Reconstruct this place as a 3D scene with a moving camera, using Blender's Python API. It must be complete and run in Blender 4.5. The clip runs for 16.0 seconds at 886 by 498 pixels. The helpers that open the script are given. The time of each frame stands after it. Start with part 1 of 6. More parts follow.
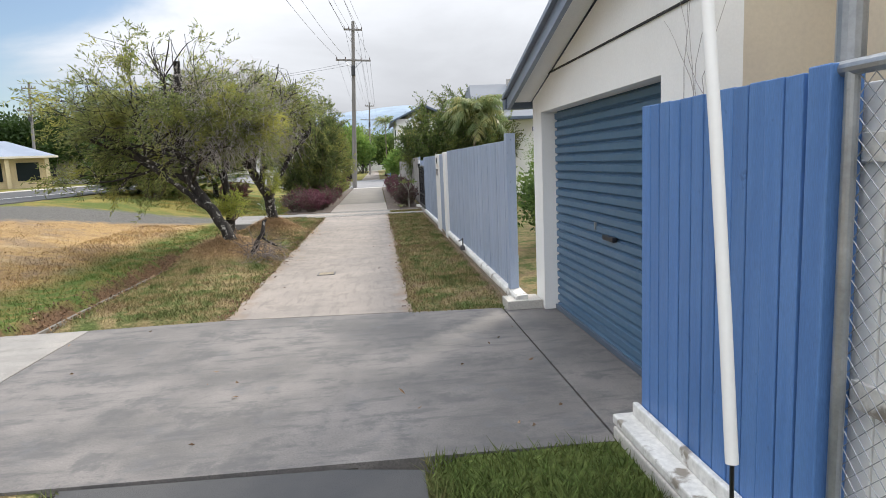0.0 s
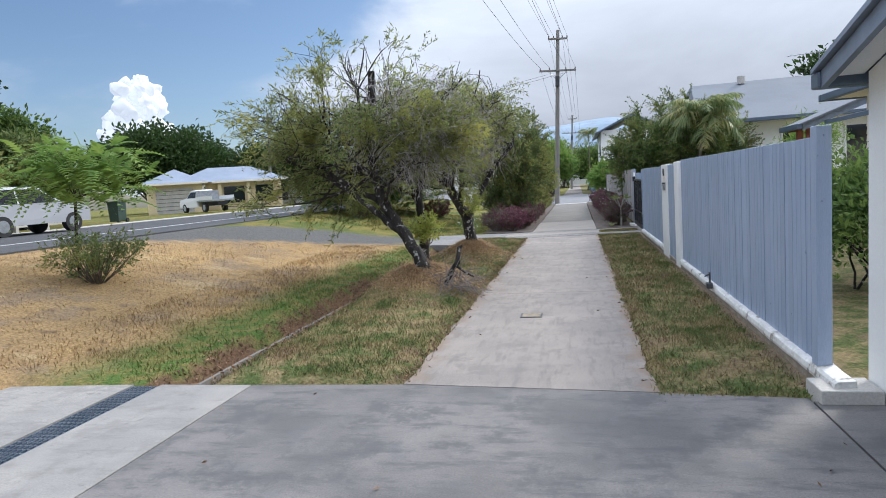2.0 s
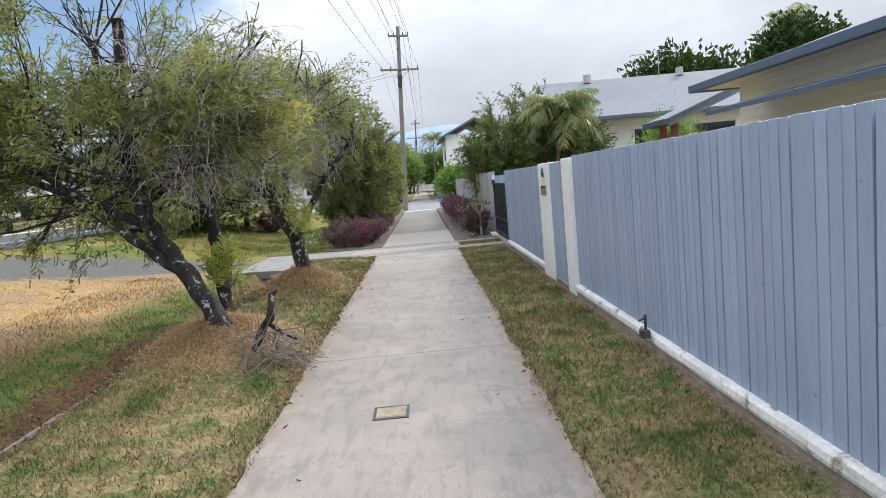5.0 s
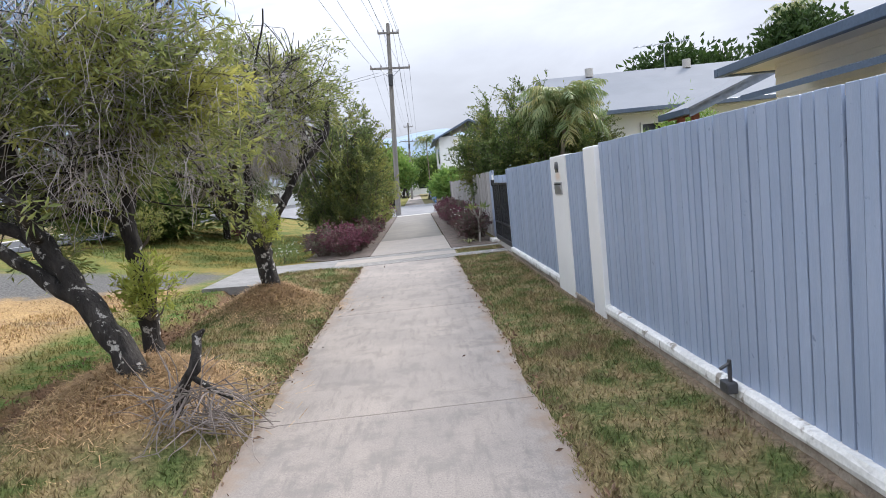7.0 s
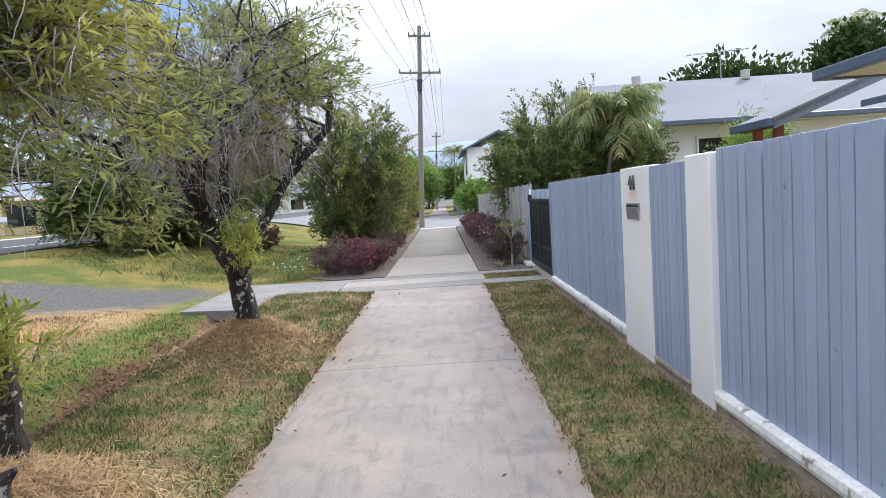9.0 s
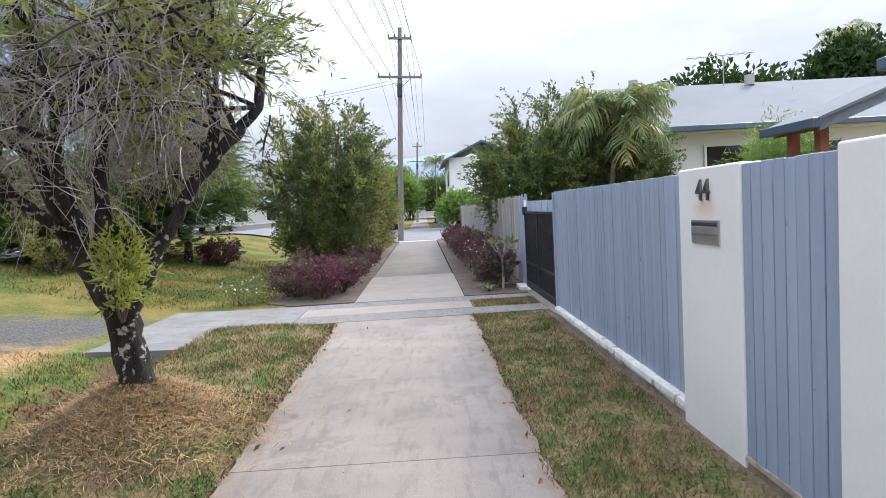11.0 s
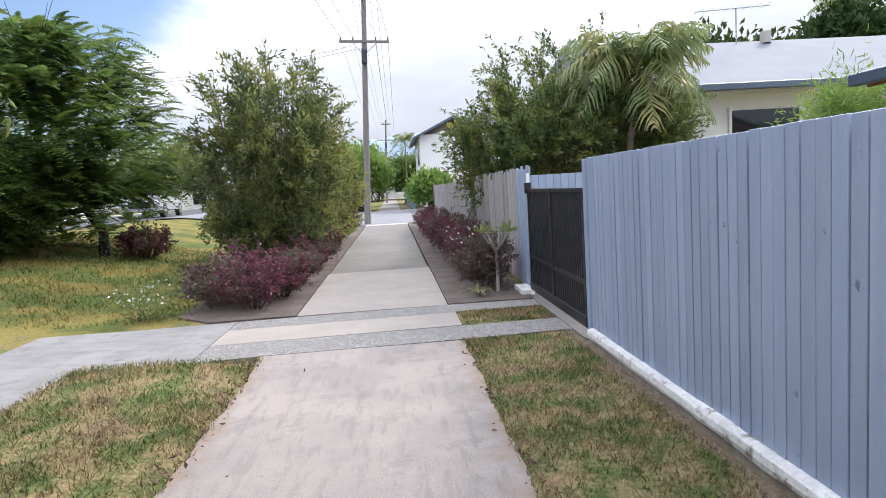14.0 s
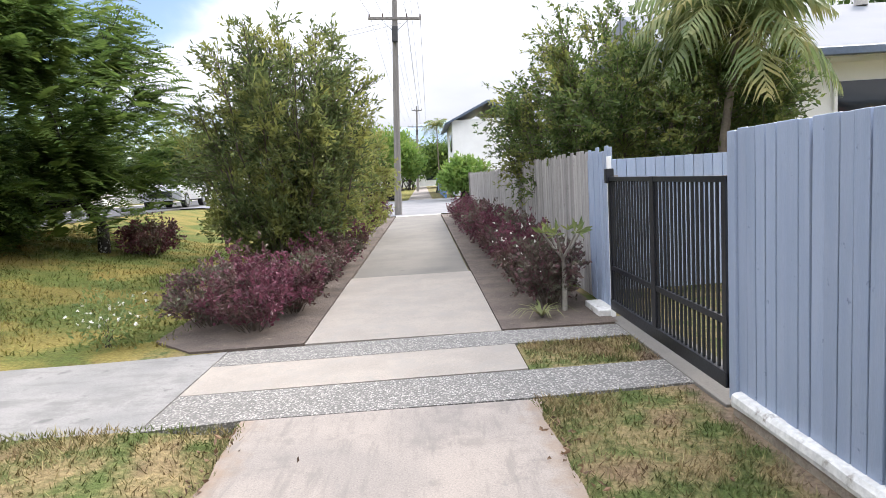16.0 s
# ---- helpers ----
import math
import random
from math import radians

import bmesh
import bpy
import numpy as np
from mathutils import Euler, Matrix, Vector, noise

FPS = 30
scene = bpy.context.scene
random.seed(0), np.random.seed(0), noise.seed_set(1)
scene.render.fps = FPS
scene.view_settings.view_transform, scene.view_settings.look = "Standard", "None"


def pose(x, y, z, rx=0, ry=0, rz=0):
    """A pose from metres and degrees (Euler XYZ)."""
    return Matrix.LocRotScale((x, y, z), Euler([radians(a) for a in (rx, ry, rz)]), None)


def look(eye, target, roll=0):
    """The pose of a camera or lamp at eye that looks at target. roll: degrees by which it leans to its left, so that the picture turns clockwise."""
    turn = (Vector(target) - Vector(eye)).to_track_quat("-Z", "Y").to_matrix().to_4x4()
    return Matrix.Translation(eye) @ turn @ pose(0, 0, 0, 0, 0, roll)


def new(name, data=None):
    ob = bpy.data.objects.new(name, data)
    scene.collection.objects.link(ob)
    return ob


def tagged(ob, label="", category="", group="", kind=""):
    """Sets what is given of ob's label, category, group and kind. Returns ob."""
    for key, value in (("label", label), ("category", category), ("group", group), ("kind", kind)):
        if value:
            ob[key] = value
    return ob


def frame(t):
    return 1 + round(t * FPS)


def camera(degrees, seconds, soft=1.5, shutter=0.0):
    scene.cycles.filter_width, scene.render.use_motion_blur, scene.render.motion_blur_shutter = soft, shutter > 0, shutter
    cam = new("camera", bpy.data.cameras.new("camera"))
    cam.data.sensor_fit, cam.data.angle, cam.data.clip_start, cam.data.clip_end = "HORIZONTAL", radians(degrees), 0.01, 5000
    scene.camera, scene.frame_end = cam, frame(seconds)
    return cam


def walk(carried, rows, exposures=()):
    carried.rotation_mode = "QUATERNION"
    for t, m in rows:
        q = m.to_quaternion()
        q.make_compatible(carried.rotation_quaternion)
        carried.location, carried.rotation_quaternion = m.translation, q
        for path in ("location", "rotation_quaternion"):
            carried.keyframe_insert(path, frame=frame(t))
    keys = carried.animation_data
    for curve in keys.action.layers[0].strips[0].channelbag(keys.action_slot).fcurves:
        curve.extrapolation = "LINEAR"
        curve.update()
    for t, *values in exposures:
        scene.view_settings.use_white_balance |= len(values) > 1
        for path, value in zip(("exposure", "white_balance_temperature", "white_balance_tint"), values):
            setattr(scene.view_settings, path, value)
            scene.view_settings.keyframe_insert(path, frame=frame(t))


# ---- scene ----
cam = camera(71.1, 16.0, soft=0.9)
PATH = [
    (0, (0.979, 0.491, 1.562), (1.175, 2.461, 1.28), -2.6),
    (0.5, (0.942, 0.992, 1.577), (1.032, 2.973, 1.322), -4.2),
    (1, (0.918, 1.442, 1.578), (0.852, 3.434, 1.414), -3.7),
    (1.5, (0.86, 1.856, 1.562), (0.665, 3.839, 1.388), -4.2),
    (2, (0.753, 2.328, 1.576), (0.32, 4.271, 1.377), -3.9),
    (2.5, (0.662, 2.732, 1.578), (-0.147, 4.541, 1.311), -4.5),
    (3, (0.523, 3.242, 1.558), (-0.123, 5.109, 1.246), -5.9),
    (3.5, (0.465, 3.702, 1.551), (-0.019, 5.625, 1.292), -6.7),
    (4, (0.42, 4.257, 1.536), (0.132, 6.223, 1.31), -5.4),
    (4.5, (0.414, 4.784, 1.564), (0.395, 6.772, 1.345), -5.5),
    (5, (0.515, 5.341, 1.577), (0.564, 7.329, 1.361), -5.2),
    (5.2, (0.535, 5.503, 1.56), (0.63, 7.487, 1.325), -5.2),
    (7.3, (0.583, 7.285, 1.495), (0.647, 9.275, 1.309), -5.9),
    (7.5, (0.608, 7.517, 1.517), (0.692, 9.508, 1.352), -5.2),
    (8, (0.596, 7.964, 1.497), (0.634, 9.956, 1.327), -4.7),
    (8.2, (0.58, 8.159, 1.516), (0.601, 10.152, 1.353), -4.4),
    (10.3, (0.593, 10.196, 1.542), (0.58, 12.19, 1.378), -3.4),
    (10.5, (0.597, 10.393, 1.517), (0.614, 12.385, 1.345), -2.6),
    (11, (0.599, 10.885, 1.54), (0.659, 12.88, 1.411), -3.1),
    (11.5, (0.66, 11.361, 1.552), (0.782, 13.354, 1.449), -3.6),
    (12, (0.616, 11.851, 1.517), (0.713, 13.837, 1.302), -3.3),
    (12.5, (0.62, 12.337, 1.503), (0.707, 14.326, 1.313), -4.0),
    (13, (0.629, 12.802, 1.513), (0.68, 14.781, 1.23), -3.3),
    (13.5, (0.603, 13.262, 1.526), (0.728, 15.246, 1.302), -5.3),
    (14, (0.638, 13.761, 1.499), (0.789, 15.745, 1.303), -3.5),
    (14.5, (0.648, 14.199, 1.501), (0.831, 16.171, 1.22), -3.4),
    (15, (0.669, 14.738, 1.519), (0.839, 16.716, 1.276), -3.7),
    (15.5, (0.672, 15.199, 1.52), (0.759, 17.186, 1.303), -3.4),
    (16, (0.577, 15.713, 1.513), (0.628, 17.7, 1.285), -3.6),
]
EXPOSURES = [(0.0, 1.3, 6300, 10), (1.0, 1.16, 5600, 10), (1.5, 1.04, 5500, 10), (2.5, 1.1, 5850, 10), (5.0, 1.27, 6000, 10), (8.0, 1.38, 5850, 13), (12.0, 1.42, 5850, 13), (14.5, 1.6, 5950, 15), (16.0, 1.76, 6150, 13)]
walk(cam, [(t, look(eye, target, roll)) for t, eye, target, roll in PATH], EXPOSURES)

# ---- world, sun ----
SUN_ELEV, SUN_AZ = 34.0, 40.0          # degrees; azimuth from +y towards +x
world = bpy.data.worlds.new("sky_world")
scene.world = world
world.use_nodes = True
wn, wl = world.node_tree.nodes, world.node_tree.links
wn.clear()
w_out = wn.new("ShaderNodeOutputWorld")
w_bg = wn.new("ShaderNodeBackground")
w_sky = wn.new("ShaderNodeTexSky")
w_sky.sky_type = "NISHITA"
w_sky.sun_disc = False
w_sky.sun_elevation, w_sky.sun_rotation = radians(SUN_ELEV), radians(SUN_AZ)
w_sky.altitude, w_sky.air_density, w_sky.dust_density, w_sky.ozone_density = 50, 1.0, 1.2, 1.2
w_co = wn.new("ShaderNodeTexCoord")
w_map = wn.new("ShaderNodeMapping")
w_map.inputs["Scale"].default_value = (1.0, 1.0, 3.2)
w_noise = wn.new("ShaderNodeTexNoise")
w_noise.inputs["Scale"].default_value = 1.9
w_noise.inputs["Detail"].default_value = 8.0
w_noise.inputs["Roughness"].default_value = 0.55
w_noise.inputs["Distortion"].default_value = 0.35
w_sep = wn.new("ShaderNodeSeparateXYZ")
w_gap = wn.new("ShaderNodeVectorMath")   # broken cloud all round, with a clear blue stretch over the road
w_gap.operation = "DOT_PRODUCT"
w_gap.inputs[1].default_value = Vector((-0.74, 0.62, 0.26)).normalized()
w_cover = wn.new("ShaderNodeMapRange")
w_cover.interpolation_type = "SMOOTHSTEP"
for key, v in (("From Min", 0.70), ("From Max", 0.97), ("To Min", 0.28), ("To Max", -0.08)):
    w_cover.inputs[key].default_value = v
w_zen = wn.new("ShaderNodeMath")         # an overcast sky is three times brighter overhead than at its foot
w_zen.operation = "MULTIPLY_ADD"
w_zen.inputs[1].default_value, w_zen.inputs[2].default_value = 3.25, 0.60
w_clamp = wn.new("ShaderNodeMath")
w_clamp.operation = "MAXIMUM"
w_clamp.inputs[1].default_value = 0.0
w_shade = wn.new("ShaderNodeMapRange")
for key, v in (("From Min", 0.35), ("From Max", 0.72), ("To Min", 0.72), ("To Max", 1.12)):
    w_shade.inputs[key].default_value = v
w_lum = wn.new("ShaderNodeMath")
w_lum.operation = "MULTIPLY"
w_cloud = wn.new("ShaderNodeVectorMath")
w_cloud.operation = "SCALE"
w_cloud.inputs[0].default_value = (2.75, 2.78, 2.86)
w_blue = wn.new("ShaderNodeVectorMath")
w_blue.operation = "SCALE"
w_blue.inputs["Scale"].default_value = 0.50
w_add = wn.new("ShaderNodeMath")
w_add.operation = "ADD"
w_ramp = wn.new("ShaderNodeMapRange")
w_ramp.interpolation_type = "SMOOTHSTEP"
w_ramp.inputs["From Min"].default_value, w_ramp.inputs["From Max"].default_value = 0.44, 0.74
w_mix = wn.new("ShaderNodeMix")
w_mix.data_type = "RGBA"
wl.new(w_co.outputs["Generated"], w_map.inputs["Vector"])
wl.new(w_map.outputs["Vector"], w_noise.inputs["Vector"])
wl.new(w_co.outputs["Generated"], w_sep.inputs["Vector"])
wl.new(w_co.outputs["Generated"], w_gap.inputs[0])
wl.new(w_gap.outputs["Value"], w_cover.inputs["Value"])
wl.new(w_cover.outputs["Result"], w_add.inputs[0])
wl.new(w_sep.outputs["Z"], w_clamp.inputs[0])
wl.new(w_clamp.outputs[0], w_zen.inputs[0])
wl.new(w_noise.outputs["Fac"], w_shade.inputs["Value"])
wl.new(w_zen.outputs[0], w_lum.inputs[0])
wl.new(w_shade.outputs["Result"], w_lum.inputs[1])
wl.new(w_lum.outputs[0], w_cloud.inputs["Scale"])
wl.new(w_cloud.outputs["Vector"], w_mix.inputs["B"])
wl.new(w_sky.outputs["Color"], w_blue.inputs[0])
wl.new(w_noise.outputs["Fac"], w_add.inputs[1])
wl.new(w_add.outputs[0], w_ramp.inputs["Value"])
wl.new(w_ramp.outputs["Result"], w_mix.inputs["Factor"])
wl.new(w_blue.outputs["Vector"], w_mix.inputs["A"])
wl.new(w_mix.outputs["Result"], w_bg.inputs["Color"])
w_bg.inputs["Strength"].default_value = 0.115
wl.new(w_bg.outputs[0], w_out.inputs[0])

sun = new("sun", bpy.data.lights.new("sun", "SUN"))
sun.data.energy, sun.data.angle, sun.data.color = 1.5, radians(12), (1.0, 0.90, 0.76)
sun.matrix_world = look((30 * math.sin(radians(SUN_AZ)), 30 * math.cos(radians(SUN_AZ)), 30 * math.tan(radians(SUN_ELEV))), (0, 0, 0))


# ---- materials ----
def node_mat(name, rough=0.7, metal=0.0):
    m = bpy.data.materials.new(name)
    m.use_nodes = True
    b = m.node_tree.nodes["Principled BSDF"]
    b.inputs["Roughness"].default_value, b.inputs["Metallic"].default_value = rough, metal
    return m, m.node_tree.nodes, m.node_tree.links, b


def add_noise(n, l, scale, detail=5.0, stretch=None, rough=0.6, world_space=True):
    src = n.new("ShaderNodeNewGeometry").outputs["Position"] if world_space else n.new("ShaderNodeTexCoord").outputs["Object"]
    if stretch:
        mp = n.new("ShaderNodeMapping")
        mp.inputs["Scale"].default_value = stretch
        l.new(src, mp.inputs["Vector"])
        src = mp.outputs["Vector"]
    t = n.new("ShaderNodeTexNoise")
    t.inputs["Scale"].default_value, t.inputs["Detail"].default_value, t.inputs["Roughness"].default_value = scale, detail, rough
    l.new(src, t.inputs["Vector"])
    return t.outputs["Fac"]


def remap(n, l, src, a, b, smooth=True, lo=0.0, hi=1.0):
    r = n.new("ShaderNodeMapRange")
    r.interpolation_type = "SMOOTHSTEP" if smooth else "LINEAR"
    for key, v in (("From Min", a), ("From Max", b), ("To Min", lo), ("To Max", hi)):
        r.inputs[key].default_value = v
    l.new(src, r.inputs["Value"])
    return r.outputs["Result"]


def mixc(n, l, fac, a, b, blend="MIX"):
    m = n.new("ShaderNodeMix")
    m.data_type, m.blend_type = "RGBA", blend
    for key, v in (("Factor", fac), ("A", a), ("B", b)):
        if isinstance(v, bpy.types.NodeSocket):
            l.new(v, m.inputs[key])
        elif key == "Factor":
            m.inputs[key].default_value = v
        else:
            m.inputs[key].default_value = (*v, 1)
    return m.outputs["Result"]


def arith(n, l, op, a, b=0.0):
    m = n.new("ShaderNodeMath")
    m.operation = op
    for i, v in enumerate((a, b)):
        if isinstance(v, bpy.types.NodeSocket):
            l.new(v, m.inputs[i])
        else:
            m.inputs[i].default_value = v
    return m.outputs[0]


def add_bump(n, l, b, src, strength=0.3, dist=0.01):
    bp = n.new("ShaderNodeBump")
    bp.inputs["Strength"].default_value, bp.inputs["Distance"].default_value = strength, dist
    l.new(src, bp.inputs["Height"])
    l.new(bp.outputs["Normal"], b.inputs["Normal"])


def surface(name, c1, c2, scale=3.0, fine=40.0, rough=0.75, metal=0.0, bump=0.25, dist=0.006, stretch=None, piece=0.0, spots=None, spot_scale=9.0, island=0.0, spot_range=(0.60, 0.72), grain_amount=0.2, streak=None):
    """Two colours in large patches, darker and lighter fine grain, a fine relief, and chance shifts from piece to piece."""
    m, n, l, b = node_mat(name, rough, metal)
    big = remap(n, l, add_noise(n, l, scale, 4, stretch), 0.35, 0.65)
    col = mixc(n, l, big, c1, c2)
    grain = add_noise(n, l, fine, 6, stretch)
    g = remap(n, l, grain, 0.25, 0.75, False, 1 - grain_amount, 1 + grain_amount)
    cc = n.new("ShaderNodeCombineColor")
    for i in range(3):
        l.new(g, cc.inputs[i])
    col = mixc(n, l, 1.0, col, cc.outputs[0], "MULTIPLY")
    if spots:
        sp = remap(n, l, add_noise(n, l, spot_scale, 6), *spot_range)
        col = mixc(n, l, sp, col, spots)
    if streak:
        sk = remap(n, l, add_noise(n, l, 5.0, 7, streak[0], 0.7), 0.48, 0.66, True, 0.0, streak[2])
        col = mixc(n, l, sk, col, streak[1])
        speck = remap(n, l, add_noise(n, l, 130, 2), 0.60, 0.70, True, 0.0, 0.55)
        col = mixc(n, l, speck, col, [c * 0.55 for c in streak[1]])
        pale = remap(n, l, add_noise(n, l, 75, 3), 0.62, 0.72, True, 0.0, 0.35)
        col = mixc(n, l, pale, col, [min(1, c * 2.0) for c in streak[1]])
        blot = remap(n, l, add_noise(n, l, 2.1, 9, None, 0.75), 0.50, 0.62, True, 0.0, streak[2])
        col = mixc(n, l, blot, col, streak[1])
    for amount, out in ((piece, "ob"), (island, "is")):
        if amount:
            rnd = n.new("ShaderNodeObjectInfo").outputs["Random"] if out == "ob" else n.new("ShaderNodeNewGeometry").outputs["Random Per Island"]
            hsv = n.new("ShaderNodeHueSaturation")
            l.new(remap(n, l, rnd, 0, 1, False, 1 - amount, 1 + amount), hsv.inputs["Value"])
            l.new(col, hsv.inputs["Color"])
            col = hsv.outputs["Color"]
    l.new(col, b.inputs["Base Color"])
    rr = remap(n, l, grain, 0.2, 0.8, False, max(0.02, rough - 0.12), min(1, rough + 0.12))
    l.new(rr, b.inputs["Roughness"])
    if bump:
        add_bump(n, l, b, grain, bump, dist)
    return m


def leaf_mat(name, c1, c2, c3, through_light=0.45):
    m, n, l, b = node_mat(name, 0.5)
    rnd = n.new("ShaderNodeNewGeometry").outputs["Random Per Island"]
    col = mixc(n, l, rnd, c1, c2)
    patch = remap(n, l, add_noise(n, l, 1.6, 3), 0.45, 0.7)
    col = mixc(n, l, patch, col, c3)
    l.new(col, b.inputs["Base Color"])
    b.inputs["Specular IOR Level"].default_value = 0.25
    tr = n.new("ShaderNodeBsdfTranslucent")
    l.new(col, tr.inputs["Color"])
    mx = n.new("ShaderNodeMixShader")
    mx.inputs[0].default_value = through_light
    l.new(b.outputs[0], mx.inputs[1])
    l.new(tr.outputs[0], mx.inputs[2])
    l.new(mx.outputs[0], n["Material Output"].inputs["Surface"])
    return m


def glass_mat(name, tint, rough=0.05):
    m, n, l, b = node_mat(name, rough)
    b.inputs["Base Color"].default_value = (*tint, 1)
    b.inputs["Specular IOR Level"].default_value = 0.8
    return m


M_PATH = surface("path_concrete", (0.290, 0.252, 0.221), (0.232, 0.206, 0.186), 1.3, 90, 0.85, bump=0.3, dist=0.004, spots=(0.20, 0.185, 0.17), spot_scale=7.5, piece=0.04, spot_range=(0.62, 0.74), grain_amount=0.26, streak=((2.4, 0.4, 1), (0.170, 0.153, 0.140), 0.6))
M_PATH_WARM = surface("path_concrete_new", (0.325, 0.286, 0.246), (0.275, 0.245, 0.213), 1.6, 90, 0.85, bump=0.25, dist=0.003, spots=(0.26, 0.24, 0.215), spot_scale=6, piece=0.03, grain_amount=0.22, streak=((1.1, 0.6, 1), (0.27, 0.25, 0.225), 0.5))
def dirt_edges(m, middle, half):
    """Washed-in tan soil along both long sides of the footpath, in uneven tongues."""
    n, l = m.node_tree.nodes, m.node_tree.links
    b = n["Principled BSDF"]
    col = b.inputs["Base Color"].links[0].from_socket
    sep = n.new("ShaderNodeSeparateXYZ")
    l.new(n.new("ShaderNodeNewGeometry").outputs["Position"], sep.inputs[0])
    d = arith(n, l, "ABSOLUTE", arith(n, l, "SUBTRACT", sep.outputs[0], middle))
    d = arith(n, l, "ADD", d, arith(n, l, "MULTIPLY", arith(n, l, "SUBTRACT", add_noise(n, l, 2.6, 7, None, 0.7), 0.5), 0.75))
    soil = mixc(n, l, add_noise(n, l, 60, 4), (0.27, 0.19, 0.125), (0.19, 0.135, 0.095))
    col = mixc(n, l, remap(n, l, d, half - 0.16, half + 0.10, True, 0.0, 0.85), col, soil)
    l.new(col, b.inputs["Base Color"])


dirt_edges(M_PATH, 0.28, 0.96)
M_PATH_GREY = surface("path_concrete_grey", (0.185, 0.17, 0.15), (0.155, 0.145, 0.13), 1.2, 70, 0.95, bump=0.2, dist=0.003, spots=(0.13, 0.122, 0.11), spot_scale=5)
M_DRIVE = surface("driveway_concrete", (0.195, 0.180, 0.169), (0.112, 0.106, 0.102), 0.9, 80, 0.75, bump=0.25, dist=0.003, spots=(0.12, 0.12, 0.125), spot_scale=3.2, spot_range=(0.55, 0.75), grain_amount=0.3, streak=((0.45, 1.5, 1), (0.088, 0.086, 0.087), 0.75))
M_DRIVE_LIGHT = surface("apron_concrete", (0.32, 0.30, 0.275), (0.245, 0.235, 0.22), 1.1, 90, 0.85, bump=0.3, dist=0.004, spots=(0.17, 0.16, 0.15), spot_scale=6, grain_amount=0.28, streak=((0.5, 1.5, 1), (0.19, 0.18, 0.17), 0.6))
M_APRON = surface("grey_apron_concrete", (0.245, 0.235, 0.225), (0.195, 0.19, 0.184), 1.1, 90, 0.9, bump=0.3, dist=0.004, spots=(0.13, 0.127, 0.122), spot_scale=5, grain_amount=0.24, streak=((0.5, 1.5, 1), (0.14, 0.136, 0.13), 0.5))
M_ASPHALT = surface("asphalt", (0.055, 0.056, 0.06), (0.075, 0.074, 0.074), 1.0, 160, 0.85, bump=0.6, dist=0.006)
M_CURB = surface("pale_concrete", (0.5, 0.48, 0.44), (0.42, 0.4, 0.37), 1.5, 50, 0.85)
M_FOOTING = surface("dirty_footing", (0.36, 0.31, 0.25), (0.24, 0.20, 0.155), 6, 40, 0.95, bump=0.8, dist=0.015, spots=(0.14, 0.11, 0.085), spot_scale=14)
M_LINE = surface("road_paint", (0.7, 0.7, 0.68), (0.55, 0.55, 0.53), 3, 30, 0.6)
M_JOINT = surface("joint_dirt", (0.05, 0.045, 0.04), (0.08, 0.07, 0.055), 6, 60, 0.95)
M_FENCE = surface("blue_grey_fence_paint", (0.30, 0.365, 0.49), (0.335, 0.395, 0.515), 2.2, 45, 0.5, bump=0.35, dist=0.004, stretch=(6, 6, 0.6), piece=0.07, grain_amount=0.09, spots=(0.13, 0.17, 0.25), spot_scale=14, spot_range=(0.66, 0.76))
M_FENCE_BLUE = surface("bright_blue_fence_paint", (0.085, 0.19, 0.44), (0.105, 0.22, 0.48), 2.2, 45, 0.45, bump=0.3, dist=0.003, stretch=(6, 6, 0.6), piece=0.07, spots=(0.06, 0.13, 0.3), spot_scale=12, spot_range=(0.66, 0.76))
M_ROLLER = surface("blue_roller_door_steel", (0.075, 0.15, 0.245), (0.09, 0.17, 0.27), 1.4, 20, 0.38, 0.15, bump=0.05, dist=0.001, grain_amount=0.06)
M_WHITE = surface("white_paint", (0.84, 0.84, 0.83), (0.79, 0.79, 0.775), 1.2, 40, 0.55, bump=0.1, dist=0.002, spots=(0.7, 0.67, 0.6), spot_scale=2.5, spot_range=(0.7, 0.85), grain_amount=0.025)
M_WHITE_WORN = surface("worn_white_paint", (0.74, 0.73, 0.70), (0.62, 0.61, 0.58), 3.5, 30, 0.65, bump=0.4, dist=0.006, spots=(0.26, 0.23, 0.19), spot_scale=6, spot_range=(0.56, 0.66))
def pillar_mat():
    """White render with a rusty stain under the house number."""
    m = M_WHITE.copy()
    m.name = "stained_white_render"
    n, l = m.node_tree.nodes, m.node_tree.links
    b = n["Principled BSDF"]
    col = b.inputs["Base Color"].links[0].from_socket
    sep = n.new("ShaderNodeSeparateXYZ")
    l.new(n.new("ShaderNodeNewGeometry").outputs["Position"], sep.inputs[0])
    dy = arith(n, l, "MULTIPLY", arith(n, l, "SUBTRACT", sep.outputs[1], 14.66), 5.5)
    dz = arith(n, l, "MULTIPLY", arith(n, l, "SUBTRACT", sep.outputs[2], 1.455), 13.0)
    d = arith(n, l, "SQRT", arith(n, l, "ADD", arith(n, l, "MULTIPLY", dy, dy), arith(n, l, "MULTIPLY", dz, dz)))
    d = arith(n, l, "ADD", d, arith(n, l, "MULTIPLY", arith(n, l, "SUBTRACT", add_noise(n, l, 9, 4), 0.5), 1.4))
    col = mixc(n, l, remap(n, l, d, 1.25, 0.2, True, 0.0, 0.6), col, (0.72, 0.52, 0.34))
    l.new(col, b.inputs["Base Color"])
    return m


